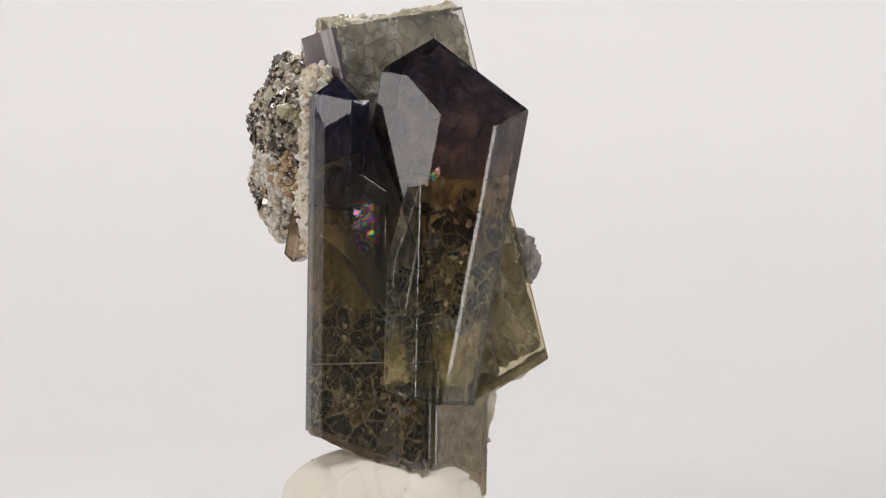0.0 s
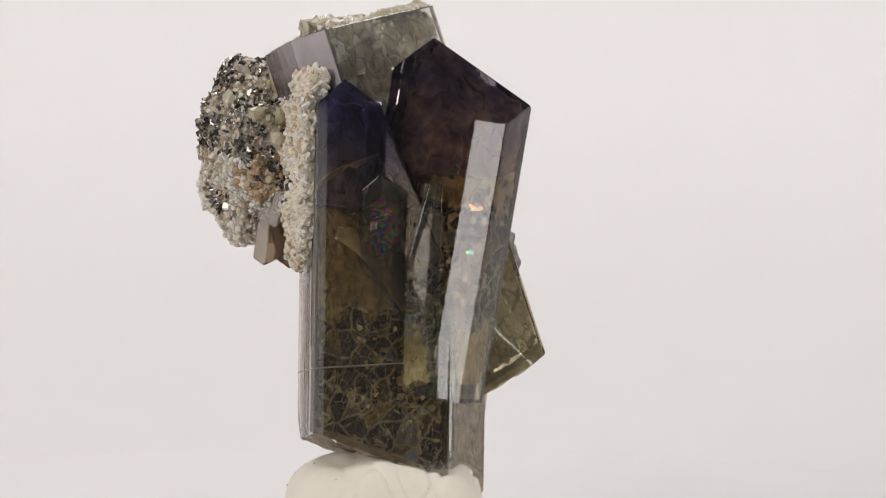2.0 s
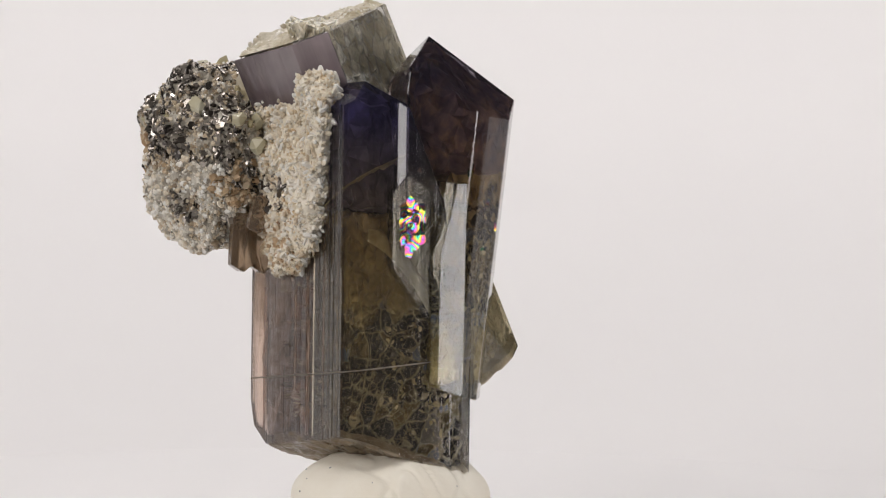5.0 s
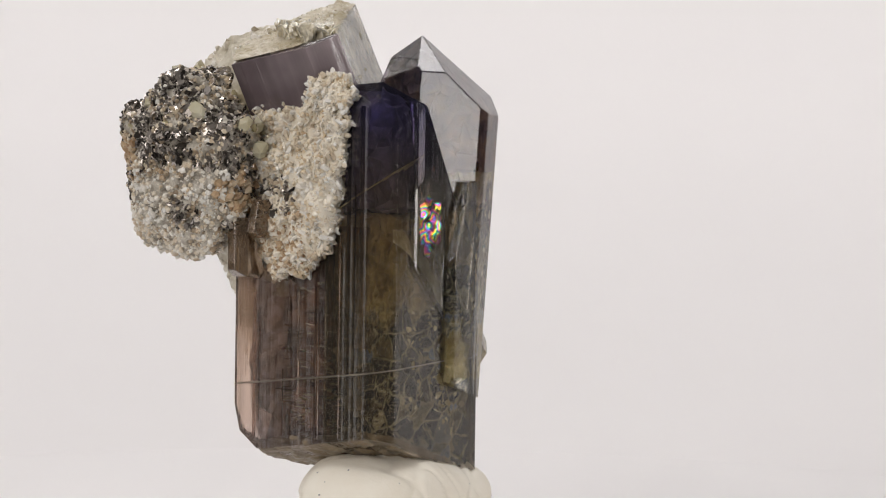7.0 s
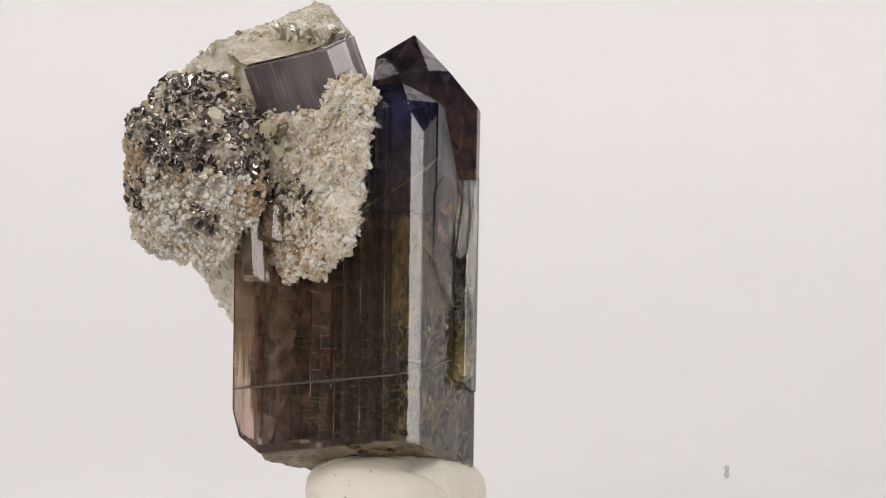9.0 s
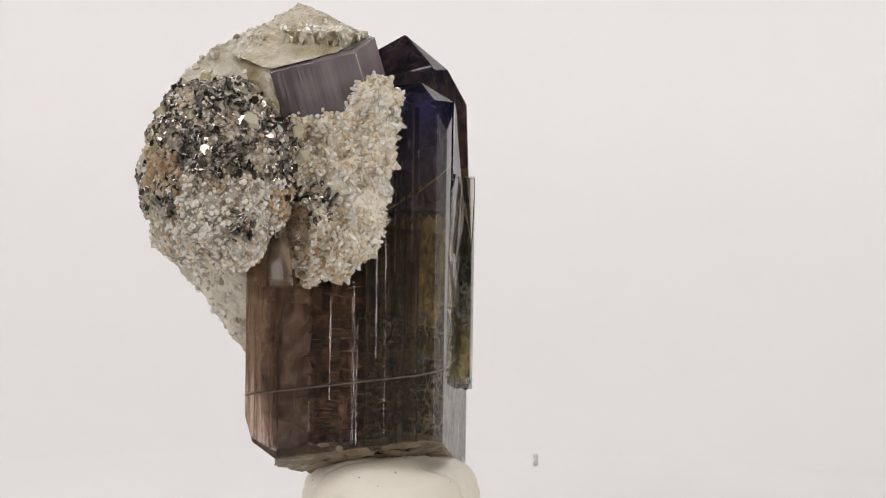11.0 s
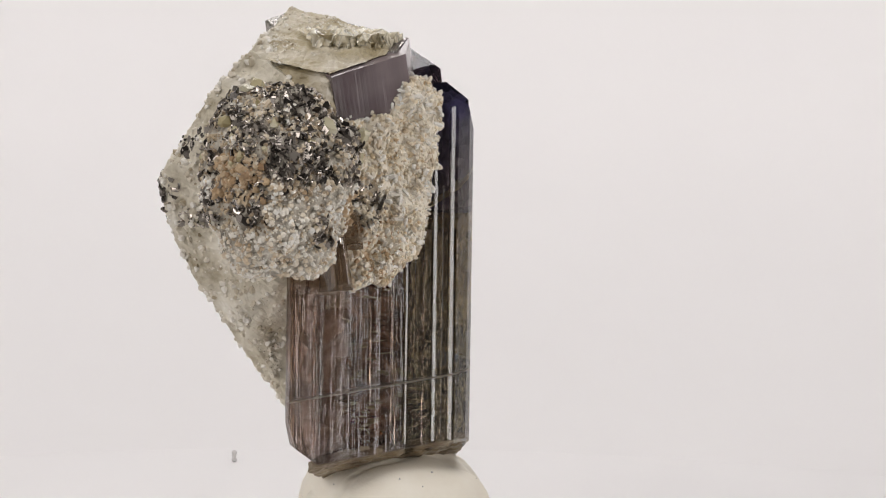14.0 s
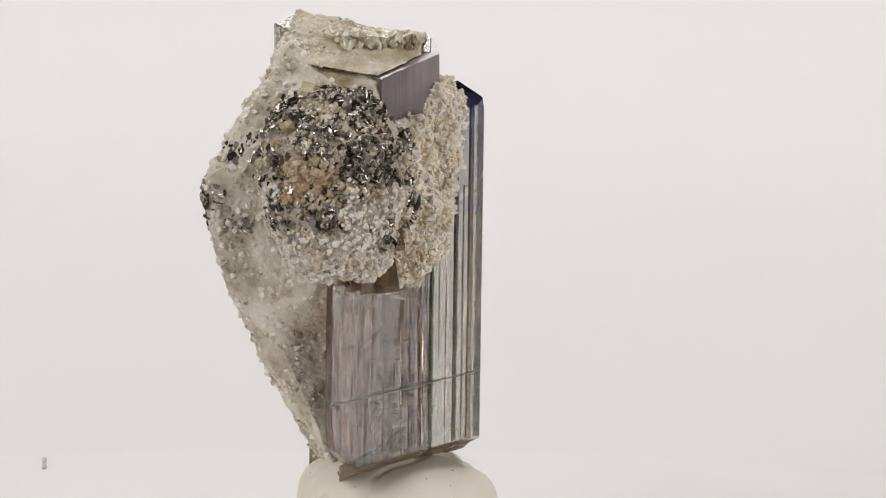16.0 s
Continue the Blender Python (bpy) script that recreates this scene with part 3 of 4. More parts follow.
# large terminated crystal
AX = (0.17, 0.03)
bm = prism([(-6.8, -4.1), (-0.5, -7.25), (1.0, -7.24), (4.45, -6.38), (4.8, -6.13), (7.65, -3.5), (4.5, 3.0), (-3.3, 2.3)], 11, AX, 8, 50)
tip, rs, ins = (3.0, -0.5, 43.3), (11.8, -3.0, 37.0), (3, -1, 25)
tips = [face_plane(tip, rs, (4.2, -6.4, 36.6), ins), face_plane(tip, (-2.4, -3.2, 40.2), (1.3, -5.2, 39.8), ins),
        face_plane(tip, (-2.4, -3.2, 40.2), (1.0, 3.1, 38.4), ins), face_plane(tip, rs, (6, 5, 38.5), ins)]
for pl in (*tips, face_plane((-3.7, -4.3, 31), (0.3, -7.1, 20), (-1.3, -3, 11), ins), face_plane((-1.5, -7, 10.9), (1.5, -7, 10.0), (5, 3, 11), ins)):
    clip(bm, *pl)
part("crystal_large", worn(bm, 0.09), LARGE, specimen, "dark violet-tipped terminated crystal, olive towards its foot")

bm = prism([(-1.25, -6.1), (-1.1, -6.8), (0.2, -7.12), (1.8, -7.24), (2.4, -4), (-0.8, -4)], 11, (0.01, 0.0), 8, 30)
ins = (0, -5.5, 16)
for pl in (face_plane((-1.3, -6, 22), (0.5, -7, 29), (0.5, -4, 29), ins), face_plane((-1.5, -7, 10.9), (1.5, -7, 10.0), (5, 3, 11), ins), face_plane((-1.3, -6.9, 11.6), (-0.6, -7, 10.6), (-0.6, -4, 10.6), ins)):
    clip(bm, *pl)
part("crystal_shoulder", worn(bm, 0.07), STEP, specimen)

core_bm = prism([(-1.2, -5.3), (0.8, -6.3), (4.2, -5.4), (6.6, -3.2), (3.5, 1.5), (-1.5, 1)], 11, AX, 11.2, 30.5)
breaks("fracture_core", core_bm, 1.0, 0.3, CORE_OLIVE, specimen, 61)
core_bm = prism([(-4.5, -4.2), (-0.3, -6.1), (1.0, -6.2), (4.2, -5.4), (6.4, -3.1), (3.5, 1.5), (-2.5, 1.2)], 11, AX, 30.8, 50)
for at, nrm in tips:
    clip(core_bm, at - nrm * 0.9, nrm)
clip(core_bm, (-3.0, -4.3, 31), (-0.85, -0.2, -0.45))
breaks("tip_core", core_bm, 1.6, 0.12, CORE_TIP, specimen, 68)
core_bm = prism([(-0.8, -5.9), (1.2, -6.5), (1.5, -4.5), (-0.5, -4.5)], 11, (0.02, 0), 11.5, 22)
breaks("fracture_core", core_bm, 0.65, 0.25, CORE_OLIVE, specimen, 62)

# twin crystal beside it
bm = prism([(-8.5, -1.5), (-7.97, -2.93), (-7, -3.9), (3.1, -6.8), (4.5, 0), (-3.5, 3.6), *striated((-7.6, 3.2), (-8.5, -1.5), 71)], 20, (0, 0), -3, 46)
low = face_plane((3.1, -6.8, 1.8), (-8.5, -1.5, 6.3), (-6, 11.9, 4.2), (0, 0, 20))
btip, ins = (-5.9, -1.5, 39.5), (-6, 0, 25)
twin_tips = [face_plane(btip, (-8.5, -1, 37.2), (-7.6, 3, 36.8), ins), face_plane(btip, (-7, -4, 37.2), (-4.7, -5, 37), ins), face_plane(btip, (-4.2, -2, 38), (-3.9, 2, 37.8), ins)]
for pl in (low, *twin_tips, face_plane((-3.3, -4, 37), (3.5, -6, 20), (3.5, 0, 20), ins)):
    clip(bm, *pl)
clip(bm, (-5.6, -4.30, 35.9), (-0.4, -0.88, 0.25))
part("crystal_twin", worn(bm, 0.02), TWIN, specimen, "smoky brown prism with a violet tip")

core_bm = prism([(-7.7, -1.4), (-6.7, -3.1), (2.5, -5.9), (2.6, 0), (-6.5, 2.4)], 20, (0, 0), 1.5, 27)
clip(core_bm, low[0] + Vector((0, 0, 0.6)), low[1])
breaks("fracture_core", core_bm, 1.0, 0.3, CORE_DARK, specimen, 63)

core_bm = prism([(-7.4, -1.4), (-6.6, -3.0), (-4.4, -3.6), (-4.2, 1.8), (-6.6, 2.2)], 20, (0, 0), 27.6, 46)
for at, nrm in twin_tips:
    clip(core_bm, at - nrm * 0.9, nrm)
breaks("tip_core", core_bm, 1.6, 0.1, CORE_BLUE, specimen, 69)

# olive veil curving down through the twin, and a healed crack under its tip
bm = bmesh.new()
rows = []
for i in range(25):
    u = i / 24
    x = -7.3 + 7.0 * u
    z = 24.8 - 8.6 * (0.45 * u + 0.55 * u ** 2.2)
    y = -3.9 - 0.287 * (x + 7)
    row = []
    for k in range(7):
        v = k / 6
        p = Vector((x + 0.7 * v, y + 0.1 + 0.6 * v, z + 1.5 * v))
        p.z += 0.35 * noise.noise(p * 0.8) * (0.3 + v)
        row.append(bm.verts.new(p))
    rows.append(row)
for i in range(24):
    for k in range(6):
        bm.faces.new((rows[i][k], rows[i][k + 1], rows[i + 1][k + 1], rows[i + 1][k]))
got = bmesh.ops.extrude_face_region(bm, geom=bm.faces[:])
bmesh.ops.translate(bm, vec=(0, 0.03, -0.06), verts=[v for v in got["geom"] if isinstance(v, bmesh.types.BMVert)])
part("veil", bm, VEIL, specimen, "olive feathery veil inside the crystal", True)
bm = prism([(-8.42, -1.5), (-7.93, -2.9), (-7.0, -3.86), (-3.6, -4.85), (-3.6, 2), (-7.6, 3.1)], 20, (0, 0), 22, 38)
slant = face_plane((-8.0, 2.5, 27.2), (-8.1, -2.8, 30.6), (-4.2, -4.7, 32.6), (-6, 0, 20))
clip(bm, *slant)
clip(bm, slant[0] - slant[1] * 0.06, -slant[1])
part("seam", bm, VEIL, specimen, "thin slanting healed crack")

# narrow side crystals in front of it
bm = prism([(-4.6, -4.7), (-3.4, -4.9), (-2.9, -3.8), (-4.4, -3.0)], 30, (0, 0), 26, 37.6)
clip(bm, (-3.7, -5, 37.2), (0.3, -0.5, 1))
part("crystal_sliver", worn(bm, 0.06), TWIN, specimen)
bm = prism([(-5.0, -4.55), (-4.7, -4.70), (-1.2, -5.74), (-0.8, -4.5), (-5.0, -3.5)], 20, (0, 0), 16, 32)
for pl in (face_plane((-3.5, -6.2, 30.4), (-0.9, -6.5, 28.9), (-3.5, -3, 31.4), (-3, -5, 20)), face_plane((-3.5, -6.2, 30.4), (-5.3, -5.5, 28.8), (-3.5, -3, 31.4), (-3, -5, 20)),
           face_plane((-5.1, -6, 22.5), (-0.9, -6, 16.8), (-0.9, -3, 16.8), (-3, -5, 25))):
    clip(bm, *pl)
part("crystal_step", worn(bm, 0.06), STEP, specimen)

# wide striated flank
bm = prism([(1.5, 0.5), (-0.5, 3), (-4.6, 14.4), *striated((-5.45, 14.5), (-8.46, -1.4), 72)], 20, (0, 0), -3, 26)
for pl in (low, face_plane((-5.4, 14.5, 8.2), (-5.6, 13.8, 5.7), (-3, 13.8, 6.6), (0, 0, 20)), face_plane((-5.6, 13.8, 5.7), (-5.9, 12.0, 4.4), (-3, 12.0, 5.2), (0, 0, 20))):
    clip(bm, *pl)
flank = part("crystal_flank", worn(bm, 0.015), FLANK, specimen, "wide smoky crystal flank with fine vertical growth lines")

for section, tone, seed in (([(-6.3, 0.9), (0.4, 1.2), (-1.2, 3), (-3.0, 8.2), (-5.0, 8.0)], CORE_BROWN, 64), ([(-4.9, 8.6), (-3.1, 8.6), (-4.1, 11.8), (-4.6, 12.3)], CORE_TAN, 67)):
    core_bm = prism(section, 20, (0, 0), 2, 25)
    clip(core_bm, low[0] + Vector((0, 0, 2.2)), low[1])
    clip(core_bm, (-5.4, 13.0, 9.0), (0, 0.5, -0.3))
    breaks("fracture_core", core_bm, 2.2, 0.35, tone, specimen, seed, 2.5)

# level breaks behind the flank
rng = random.Random(47)
for k in range(150):
    r = rng.uniform(0.2, 1.3) * rng.random() ** 0.5 + 0.12
    y, z = rng.uniform(-0.8, 8.6), rng.gauss(14, 3.6) if k % 3 else rng.uniform(7, 10.5)
    if not 7.0 < z < 24:
        continue
    bm = bmesh.new()
    bmesh.ops.create_circle(bm, cap_ends=True, segments=9, radius=r)
    for v in bm.verts:
        v.co.x *= rng.uniform(0.5, 1.0)
        v.co.y *= rng.uniform(0.6, 1.4)
    bmesh.ops.poke(bm, faces=bm.faces[:], offset=r * rng.uniform(-0.2, 0.2))
    got = bmesh.ops.extrude_face_region(bm, geom=bm.faces[:])
    bmesh.ops.translate(bm, vec=(0, 0, 0.03), verts=[v for v in got["geom"] if isinstance(v, bmesh.types.BMVert)])
    tilt = Matrix.Rotation(rng.gauss(0, 0.22), 4, "X") @ Matrix.Rotation(rng.gauss(0.08, 0.18), 4, "Y")
    at = Vector((-8.5 + (y + 1.5) * 0.194 + 0.35 + r * 1.05 + rng.uniform(0, 0.7), y, z))
    bmesh.ops.transform(bm, matrix=Matrix.Translation(at) @ tilt, verts=bm.verts[:])
    part("level_break", bm, (SHARD, SMOKE, SHARD, SHARD, SMOKE, IRIS, SHARD)[k % 7] if r < 0.8 else (SMOKE, SHARD)[k % 2], specimen)

# growth ridges along the flank
for y, w, h, z0, z1 in ((12.1, 0.4, 0.06, 5.2, 19), (11.5, 0.15, 0.03, 7.0, 16), (8.6, 0.12, 0.025, 5.6, 12), (6.7, 0.18, 0.04, 9.8, 19.5), (4.6, 0.3, 0.07, 5.8, 21),
                        (4.25, 0.14, 0.05, 5.8, 17), (3.3, 0.5, 0.08, 5.9, 36.4), (2.5, 0.16, 0.05, 14, 37), (1.7, 0.1, 0.03, 6, 25), (0.7, 0.5, 0.08, 6.1, 37.2), (-0.1, 0.2, 0.04, 6.2, 30), (-0.9, 0.6, 0.10, 6.2, 37.4)):
    def on_flank(v):
        return Vector((-8.5 + (v + 1.5) * 0.194, v))
    out = Vector((-0.982, 0.19))
    a, b, c = on_flank(y - w / 2) - out * 0.05, on_flank(y + w * 0.2) + out * h * 0.6, on_flank(y + w / 2) - out * 0.05
    part("growth_ridge", prism([tuple(a), tuple(b), tuple(c)], z0, (0, 0), z0, z1), FLANK if z1 < 30 else TWIN, specimen)

# broken underside
bm = prism([(-8.2, -1.6), (-6.9, -3.6), (2.8, -6.4), (2.6, 5), (-4.0, 11.6), (-5.9, 11.6)], 20, (0, 0), -3, 26)
clip(bm, low[0] + Vector((0, 0, -0.05)), low[1])
clip(bm, low[0] + Vector((0, 0, 0.8)), -low[1])
roughen(bm, 5, 0.6, 0.28, 9, 0.7)
part("broken_base", bm, BROKEN, specimen, "rough tan broken underside of the crystals")

# pale seam across the flank and twin
bm = prism([(-8.56, -1.5), (-7.99, -2.96), (-7.02, -3.93), (3.12, -6.83), (2.5, 6), (-5.48, 14.55)], 20, (0, 0), 8, 18)
for pl in (((0, 0, 12.47), Vector((-0.03, 0.15, 1))), ((0, 0, 12.36), -Vector((-0.03, 0.15, 1)))):
    clip(bm, *pl)
part("seam", bm, CRACK, specimen, "thin pale healed crack")

# foot crystal under the large one
bm = prism([(3.2, -5.9), (3.8, -5.7), (5.6, -3.7), (8.6, -0.4), (7.5, 4), (2.5, 4)], 5, (0, 0), 0.2, 14)
part("crystal_foot", worn(roughen(bm, 0, 9, 0.0, 4), 0.08), GREEN, specimen, "short greenish translucent prism stub")
core_bm = prism([(3.9, -4.9), (5.2, -3.4), (7.7, -0.4), (6.9, 3), (3.2, 3)], 5, (0, 0), 1.3, 13)
breaks("fracture_core", core_bm, 0.7, 0.2, CORE_PALE, specimen, 66)

# greenish leaning crystal behind
CL = (-0.267, 0.307)
bm = prism([(6.3, 7.6), (-6.5, 2.8), (-9.0, 5.5), (-4, 12), (5.8, 11.2)], 43, CL, 5, 52)
ins = (0, 8, 35)
top = face_plane((5, 8, 45.6), (-5.5, 4, 43.9), (-9.7, 12.9, 40.6), ins)
for pl in (top, face_plane((0, -2.5, 0), (5, -2.5, 0), (0, -2.5, 9), ins), face_plane((14, -1.2, 13.2), (9.2, -1, 10.4), (9, 8, 10.4), ins)):
    clip(bm, *pl)
part("crystal_back", worn(bm, 0.12), GREEN, specimen, "greenish leaning crystal, cracked inside")
bm = prism([(6.1, 7.7), (-6.3, 3.0), (-4, 11.8), (5.6, 11.0)], 43, CL, 5, 30)
under = face_plane((14, -1.2, 13.2), (9.2, -1, 10.4), (9, 8, 10.4), ins)
for pl in (under, (under[0] - under[1] * 0.7, -under[1]), face_plane((0, -2.3, 0), (5, -2.3, 0), (0, -2.3, 9), ins)):
    clip(bm, *pl)
roughen(bm, 5, 0.6, 0.3, 12, 0.7)
part("broken_end", bm, RINDM, specimen, "rough broken lower end of the greenish crystal")
core_bm = prism([(5.5, 7.7), (-6.2, 3.4), (-8.0, 6), (-4, 11), (5.0, 10.6)], 43, CL, 12, 44.2)
clip(core_bm, (0, -2.1, 0), (0, -1, 0))
clip(core_bm, (13.2, -1, 14.2), (0.4, 0, -1))
breaks("fracture_core", core_bm, 0.9, 0.3, CORE_BACK, specimen, 65)
bm = prism([(-6.45, 2.7), (-7.6, 3.45), (-9.6, 5), *striated((-9.6, 5), (-10.3, 13.5), 73)[1:], (-5, 13), (-5.6, 4.4)], 43, CL, 22, 52)
top = face_plane((5, 8, 45.5), (-5.5, 4, 43.8), (-9.7, 12.9, 40.5), ins)
clip(bm, *top)
part("crystal_lilac", worn(bm, 0.03), LILAC, specimen, "lilac-grey striated crystal face")

# pale rock body at the back
rng = random.Random(11)
bm = hull([(8.3, 0.5, 0.6), (4, 0, 0.6), (3, 4, 1.0), (6.4, 7.6, 8), (9.5, 2, 12), (-0.5, 17.9, 18.5), (2.6, 21.4, 22.3), (4.3, 15.8, 17.8), (1.6, 24.4, 31), (1.4, 23.8, 27), (-4, 22.5, 35), (-2, 21.6, 38.3), (-2.3, 17.4, 42.6), (4, 10.5, 45), (7, 12, 30), (-8, 12, 26), (-8, 13, 38), (0, 5, 30)])
roughen(bm, 6, 0.6, 0.45, 1)
body_spots = spread(bm, 3500, rng, lambda p, n: p.z > 1 and noise.noise(p * 0.4) > -0.2)
body_mica = spread(bm, 330, rng, lambda p, n: p.y > 17 and 26 < p.z < 36 and noise.noise(p * 0.3 + Vector((4, 0, 0))) > 0.05)
rock_body = part("rock_body", bm, ROCK, specimen, "pale grey-green rough feldspar rock")
bm = bmesh.new()
bmesh.ops.create_icosphere(bm, subdivisions=4, radius=1)
for v in bm.verts:
    v.co = Vector((11.4 + v.co.x * 1.9, 5 + v.co.y * 2.2, 22 + v.co.z * 2.7))
roughen(bm, 0, 0.9, 0.6, 6, 0.6)
part("rock_knob", bm, KNOB, specimen)

# olive side between the lilac face and the rock
bm = hull([(-9.0, 12.6, 40.4), (-2.5, 16.3, 41.4), (-8.8, 9, 41.6), (-9.0, 13.6, 36), (-2.5, 17.5, 36), (-7, 8, 36)])
roughen(bm, 5, 0.5, 0.22, 14, 0.6)
part("olive_side", bm, RINDM, specimen, "rough olive-grey broken crystal side")

# rind on the broken top
bm = hull([(5.2, 8.2, 45.6), (-5.3, 4.2, 43.9), (-8.6, 6.6, 42.5), (-9.2, 12.7, 40.9), (-2.5, 16.5, 41.9), (4, 10.8, 45.0), (-2, 9.5, 41.0), (4.6, 9.5, 46.0)])
roughen(bm, 6, 0.45, 0.32, 8, 0.6)
top_spots = spread(bm, 300, rng, lambda p, n: n.z > 0.1 and noise.noise(p * 0.5) + 0.08 * p.x > -0.1)
rind = part("rind", bm, RINDM, specimen, "pale crumbly rind on the broken crystal top")

# mica-bearing lump
bm = bmesh.new()
bmesh.ops.create_icosphere(bm, subdivisions=6, radius=1)
for v in bm.verts:
    c = v.co
    v.co = Vector((-8.6 + math.copysign(abs(c.x) ** 0.85, c.x) * 6.2, 17.3 + math.copysign(abs(c.y) ** 0.85, c.y) * 6.6, 31.4 + math.copysign(abs(c.z) ** 0.9, c.z) * 8.8)) + Vector((0.6, 0.8, 0)) * max(0.0, c.z)
for v in bm.verts:
    d = (v.co - Vector((-8.4, 17.3, 32))).normalized()
    v.co += d * (1.5 * noise.noise(v.co * 0.16 + Vector((3, 3, 3))) - 0.1)
roughen(bm, 0, 0.9, 0.8, 2)


def dark_zone(p):
    return noise.noise(p * 0.22 + Vector((2, 7, 1))) * 7 + p.z - 28.5


mica_spots = spread(bm, 3900, rng, lambda p, n: dark_zone(p) > 0.8 and noise.noise(p * 0.38) + 0.7 * noise.noise(p * 1.1) > -0.1)
pale_spots = spread(bm, 3400, rng, lambda p, n: dark_zone(p) < 0.8 or noise.noise(p * 0.4 + Vector((9, 2, 5))) > 0.3)
smoky_spots = spread(bm, 3000, rng, lambda p, n: dark_zone(p) > -0.5 and noise.noise(p * 0.38) + 0.7 * noise.noise(p * 1.1) < 0.25)
chunk_spots = spread(bm, 34, rng, lambda p, n: dark_zone(p) > 1.5 and p.z > 32)
rust_spots = spread(bm, 420, rng, lambda p, n: min((p - Vector((-10.7, 23.6, 31.7))).length / 3.2, (p - Vector((-10.2, 11.6, 29))).length / 2.6) < rng.uniform(0.4, 1.1))
mica_rock = part("mica_rock", bm, MATRIX, specimen, "rounded rock lump crowded with shiny dark mica")

# white crust on the flank
CRUST = [Vector(p) for p in ((12.2, 38.8), (9.5, 37.7), (6.3, 37.3), (5.1, 40.1), (0.9, 40.0), (0.4, 37), (1.1, 33.7), (1.5, 27), (3.1, 23), (5.6, 21.1), (9.1, 20.6), (11, 23.0), (12.4, 30))]


def from_edge(p, loop):
    """Distance of a point of the plane to the loop's edge, positive inside it."""
    inside, best = False, 1e9
    for a, b in zip(loop, loop[1:] + loop[:1]):
        t = max(0.0, min(1.0, (p - a).dot(b - a) / (b - a).length_squared))
        best = min(best, (a + (b - a) * t - p).length)
        if (a.y > p.y) != (b.y > p.y) and p.x < a.x + (p.y - a.y) / (b.y - a.y) * (b.x - a.x):
            inside = not inside
    return best if inside else -best


bm = bmesh.new()
grid = {}
for i in range(40):
    for k in range(62):
        q = Vector((-0.3 + i * 0.34, 20 + k * 0.34))
        d = from_edge(q, CRUST) + 0.75 * noise.noise(Vector((q.x, q.y, 0)) * 0.55) + 0.55 * noise.noise(Vector((q.x, q.y, 4)) * 1.5)
        if d > 0:
            rise = 0.25 + 1.3 * min(1.0, d / 1.8) ** 0.6 + 0.9 * noise.noise(Vector((q.x, q.y, 8)) * 0.33) + 0.5 * noise.noise(Vector((q.x, q.y, 2)) * 0.9)
            grid[i, k] = bm.verts.new((-8.5 + (q.x + 1.5) * 0.15 - max(0.15, rise), q.x + 0.12 * noise.noise(Vector((q.x, q.y, 1)) * 2), q.y))
for i, k in list(grid):
    ring = [grid.get(c) for c in ((i, k), (i + 1, k), (i + 1, k + 1), (i, k + 1))]
    if all(ring):
        bm.faces.new(ring)
bmesh.ops.delete(bm, geom=[v for v in bm.verts if not v.link_faces], context="VERTS")
got = bmesh.ops.extrude_face_region(bm, geom=bm.faces[:])
bmesh.ops.translate(bm, vec=(1.6, 0, 0), verts=[v for v in got["geom"] if isinstance(v, bmesh.types.BMVert)])
bmesh.ops.recalc_face_normals(bm, faces=bm.faces[:])
bmesh.ops.triangulate(bm, faces=bm.faces[:])
bm.normal_update()
crust_spots = spread(bm, 4600, rng, lambda p, n: n.x < 0.5)
crust_mica = spread(bm, 60, rng, lambda p, n: n.x < 0 and (Vector((p.y, p.z)) - Vector((8.5, 28.5))).length < 2.2)
crust_rust = spread(bm, 160, rng, lambda p, n: n.x < 0 and p.z < 27 and p.y > 5)
crust = part("white_crust", bm, GRAIN, specimen, "cream-white crust of tiny feldspar crystals")

# small brown prisms under the lump
for a, lean, r, h in (((-9.6, 11.4, 20.3), (0.15, 0.1), 1.55, 6), ((-7.2, 11.2, 20.0), (-0.2, 0.2), 1.3, 5), ((-9.0, 10.0, 24.0), (0.3, 0.0), 1.5, 4)):
    ring = [(a[0] + r * math.cos(radians(60 * k + 10)), a[1] + r * 0.75 * math.sin(radians(60 * k + 10))) for k in range(6)]
    bm = prism(ring, a[2], lean, a[2], a[2] + h)
    clip(bm, (a[0], a[1], a[2] + 0.5), (0.5, -0.3, -1))
    clip(bm, (a[0], a[1], a[2] + 0.4), (-0.6, 0.2, -1))
    part("crystal_small", worn(bm, 0.06), AMBER, specimen, "small amber-brown crystal")

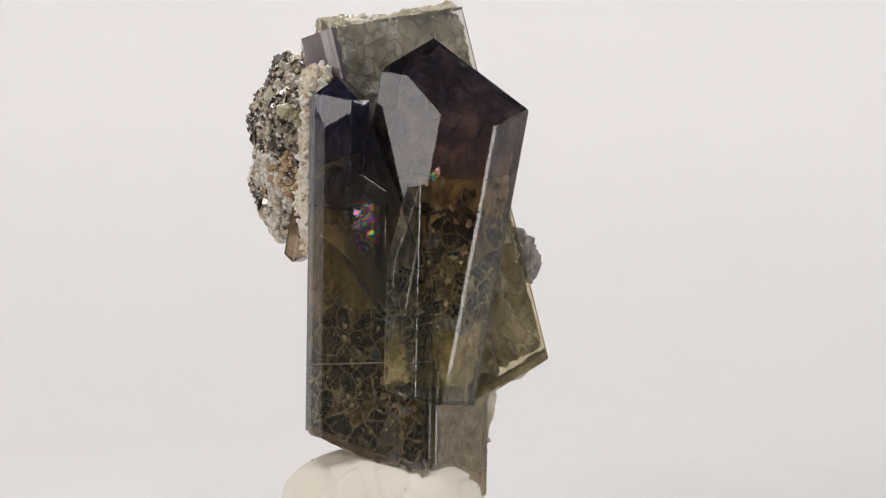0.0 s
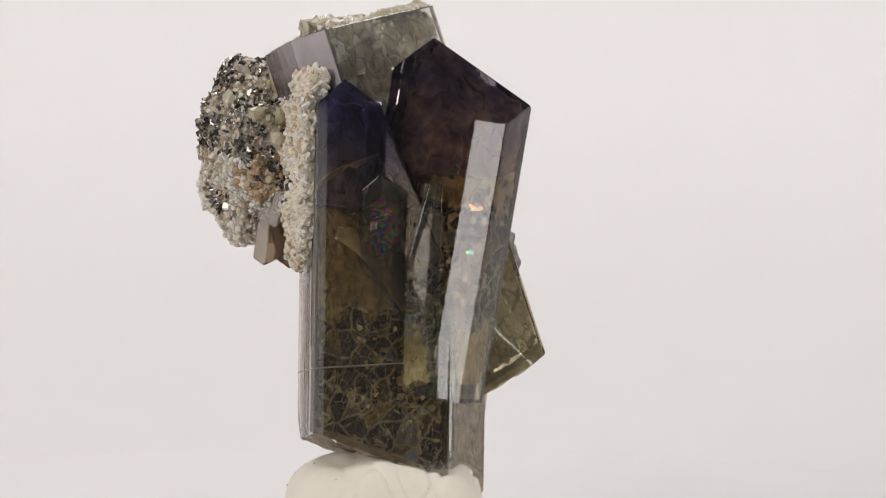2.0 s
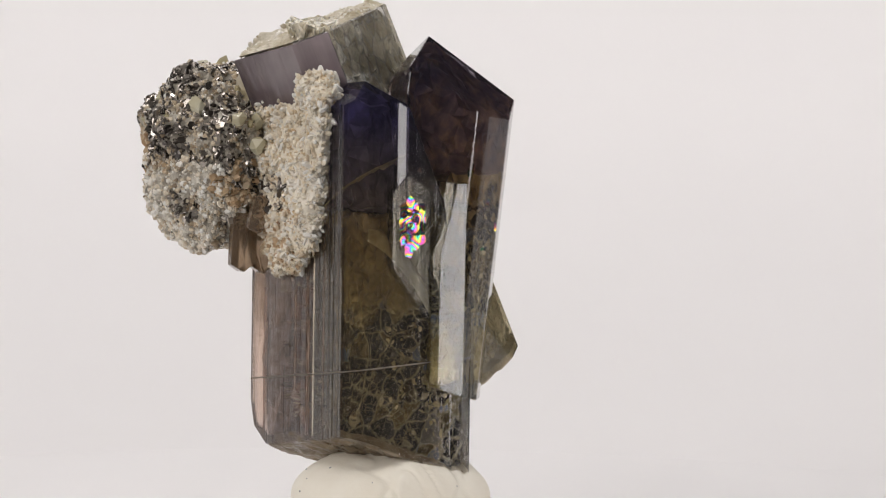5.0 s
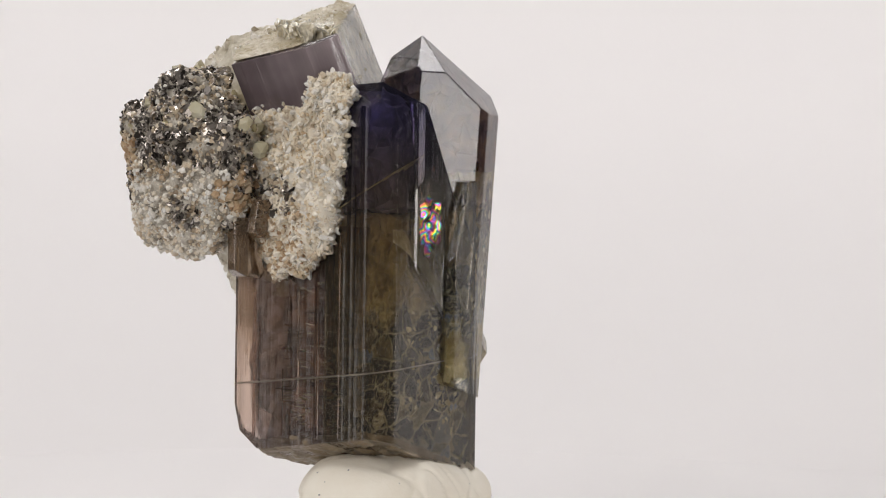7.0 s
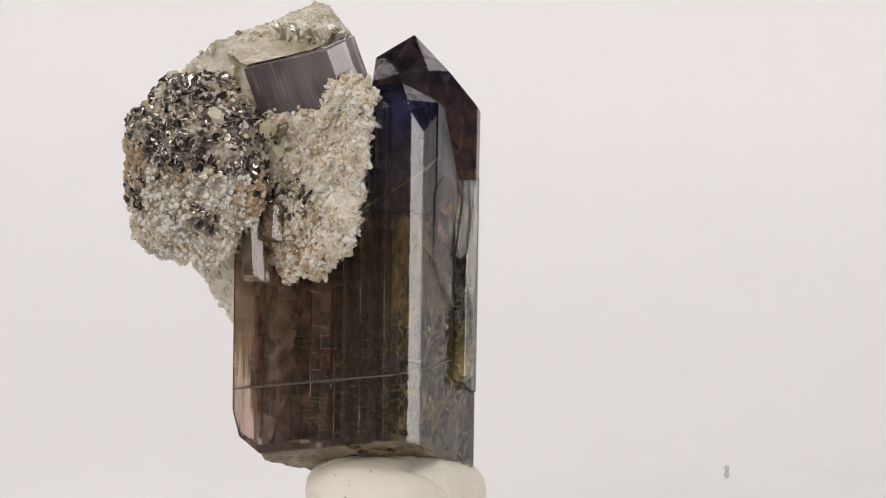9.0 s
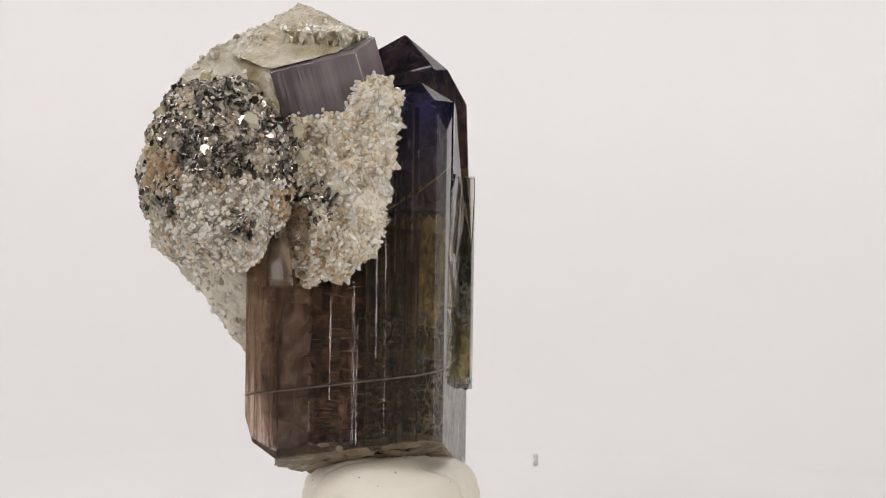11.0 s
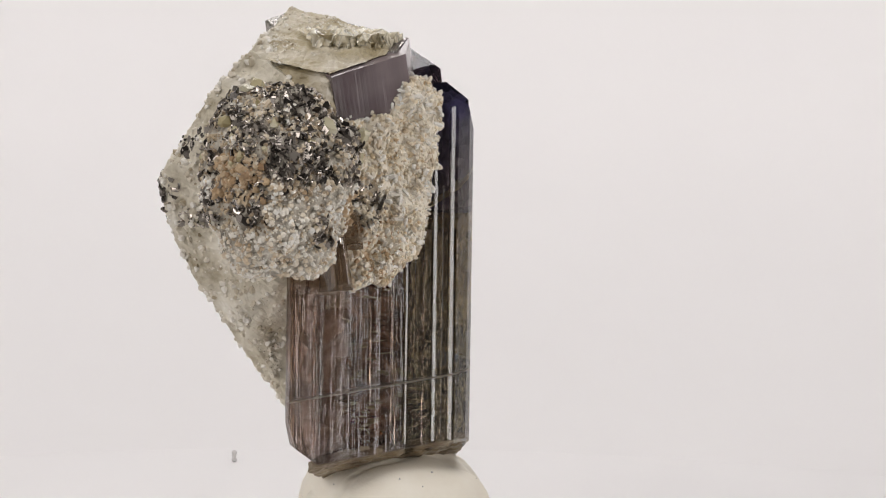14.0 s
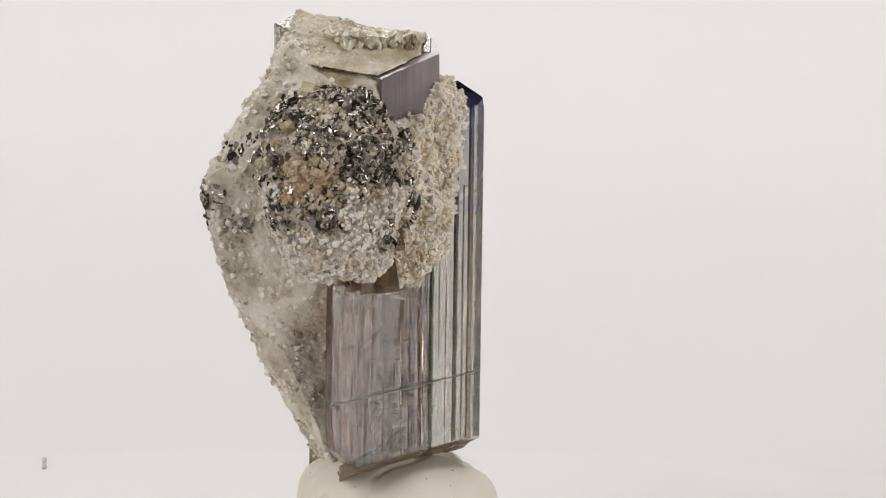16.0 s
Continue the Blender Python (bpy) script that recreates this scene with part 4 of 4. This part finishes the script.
# rainbow fracture films at the faces
rng = random.Random(31)
for at, nrm, cols, rows, size in (((-3.0, -5.16, 26.0), (-0.285, -0.958, 0), 4, 9, 0.6), ((5.6, -5.7, 27.8), (0.24, -0.97, 0.0), 4, 2, 0.34), ((5.0, -5.8, 23.4), (0.24, -0.97, 0.0), 3, 2, 0.26),
                                 ((7.3, -5.0, 25.2), (0.24, -0.97, 0.0), 2, 3, 0.4), ((3.4, -6.0, 31.0), (0.24, -0.97, 0.0), 2, 3, 0.35)):
    n = Vector(nrm).normalized()
    q = n.to_track_quat("Z", "Y").to_matrix().to_4x4()
    for i in range(cols):
        for k in range(rows):
            u, v = (i - (cols - 1) / 2) * size, (k - (rows - 1) / 2) * size
            if (2 * u / (cols * size)) ** 2 + (2 * v / (rows * size)) ** 2 > rng.uniform(0.6, 1.2):
                continue
            bm = bmesh.new()
            bmesh.ops.create_circle(bm, cap_ends=True, segments=5, radius=size * 0.85)
            for c in bm.verts:
                c.co *= rng.uniform(0.8, 1.15)
            got = bmesh.ops.extrude_face_region(bm, geom=bm.faces[:])
            bmesh.ops.translate(bm, vec=(0, 0, 0.02), verts=[c for c in got["geom"] if isinstance(c, bmesh.types.BMVert)])
            tilt = Matrix.Rotation(rng.gauss(0, 0.05), 4, "X") @ Matrix.Rotation(rng.gauss(0, 0.05), 4, "Y") @ Matrix.Rotation(rng.uniform(0, 6), 4, "Z")
            bmesh.ops.transform(bm, matrix=Matrix.Translation(Vector(at) + (q @ Vector((u, v, rng.uniform(-0.08, 0.0))))) @ q @ tilt, verts=bm.verts[:])
            part("rainbow_film", bm, IRIS, specimen, "small iridescent fracture film")

# fracture shards inside the crystals
def shards(box, face_at, face_n, depth, count, seed, sizes, lean=0.0):
    """Thin broken plates behind a crystal face: box is x0, x1, z0, z1 along it."""
    rng = random.Random(seed)
    n = Vector(face_n).normalized()
    for k in range(count):
        z = rng.uniform(box[2], box[3])
        x = rng.uniform(box[0], box[1]) + lean * (z - box[2])
        at = Vector(face_at)
        y = at.y - (n.x * (x - at.x) + n.z * (z - at.z)) / n.y
        r = rng.uniform(*sizes)
        p = Vector((x, y, z)) - n * (0.25 + r + depth * rng.random() ** 1.6)
        bm = bmesh.new()
        bmesh.ops.create_circle(bm, cap_ends=True, segments=8, radius=r)
        for v in bm.verts:
            v.co.x *= rng.uniform(0.5, 1.3)
            v.co.y *= rng.uniform(0.4, 1.5)
        bmesh.ops.poke(bm, faces=bm.faces[:], offset=r * rng.uniform(-0.35, 0.35))
        for v in bm.verts:
            v.co.z += rng.uniform(-0.12, 0.12) * r
        got = bmesh.ops.extrude_face_region(bm, geom=bm.faces[:])
        bmesh.ops.translate(bm, vec=(0, 0, 0.03), verts=[v for v in got["geom"] if isinstance(v, bmesh.types.BMVert)])
        axis = (n + Vector((rng.gauss(0, 0.8), rng.gauss(0, 0.8), rng.gauss(0, 0.8)))).normalized()
        q = axis.to_track_quat("Z", "Y").to_matrix().to_4x4() @ Matrix.Rotation(rng.uniform(0, 6.28), 4, "Z")
        bmesh.ops.transform(bm, matrix=Matrix.Translation(p) @ q, verts=bm.verts[:])
        part("fracture_shard", bm, SHARD, specimen)


shards((-5.2, 1.6, 6, 21), (-7, -3.9, 10), (-0.276, -0.961, 0), 1.2, 130, 41, (0.15, 0.55))
shards((0.6, 4.4, 12.5, 28), (1.0, -7.35, 11), (0.18, -0.98, -0.002), 1.5, 120, 42, (0.15, 0.6), 0.17)

# ---- grains, the nearest ones single ----
grains("crust_grain", crust_spots[:3200], "grain", (0.16, 0.62), GRAIN, crust, 21, 0.7, 280, "cream feldspar grains")
grains("crust_needle", crust_spots[3200:], "needle", (0.35, 1.15), WHITISH, crust, 20, 0.8, 200, "cream feldspar needles")
grains("crust_rust_grain", crust_rust, "grain", (0.3, 0.8), RUST, crust, 22, 0.5, 60, "tan grains")
grains("mica_flake", crust_mica, "flake", (0.4, 1.1), MICA, crust, 23, 0.8, 60)
grains("mica_flake", mica_spots, "flake", (0.2, 1.0), MICA, mica_rock, 24, 0.7, 300, "dark glittering mica flakes")
grains("feldspar_grain", pale_spots, "grain", (0.15, 0.75), WHITISH, mica_rock, 25, 0.6, 280, "pale feldspar grains")
grains("smoky_grain", smoky_spots, "grain", (0.12, 0.65), MUTED, mica_rock, 30, 0.6, 200, "smoky grey grains")
grains("feldspar_chunk", chunk_spots, "grain", (0.8, 2.2), CHUNK, mica_rock, 33, 0.6, 34)
grains("rust_grain", rust_spots, "grain", (0.3, 1.1), RUST, mica_rock, 26, 0.6, 120, "rust-stained grains")
grains("feldspar_grain", body_spots, "grain", (0.15, 0.85), PALE, rock_body, 27, 0.5, 200, "pale grey feldspar grains")
grains("mica_flake", body_mica, "flake", (0.35, 1.0), MICA, rock_body, 28, 0.45, 120, "dark mica flakes")
grains("rind_grain", top_spots, "grain", (0.12, 0.4), PALE, rind, 29, 0.6, 120, "pale rind grains")


# ---- turning ----
def motions():
    rows = [(t, pose(0, 0, 0, 0, 0, TURN * t)) for t in (0, 2, 4, 6, 8, 10, 12, 14, 16)]
    for thing in (table, putty, speck, specimen):
        walk(thing, rows)


motions()
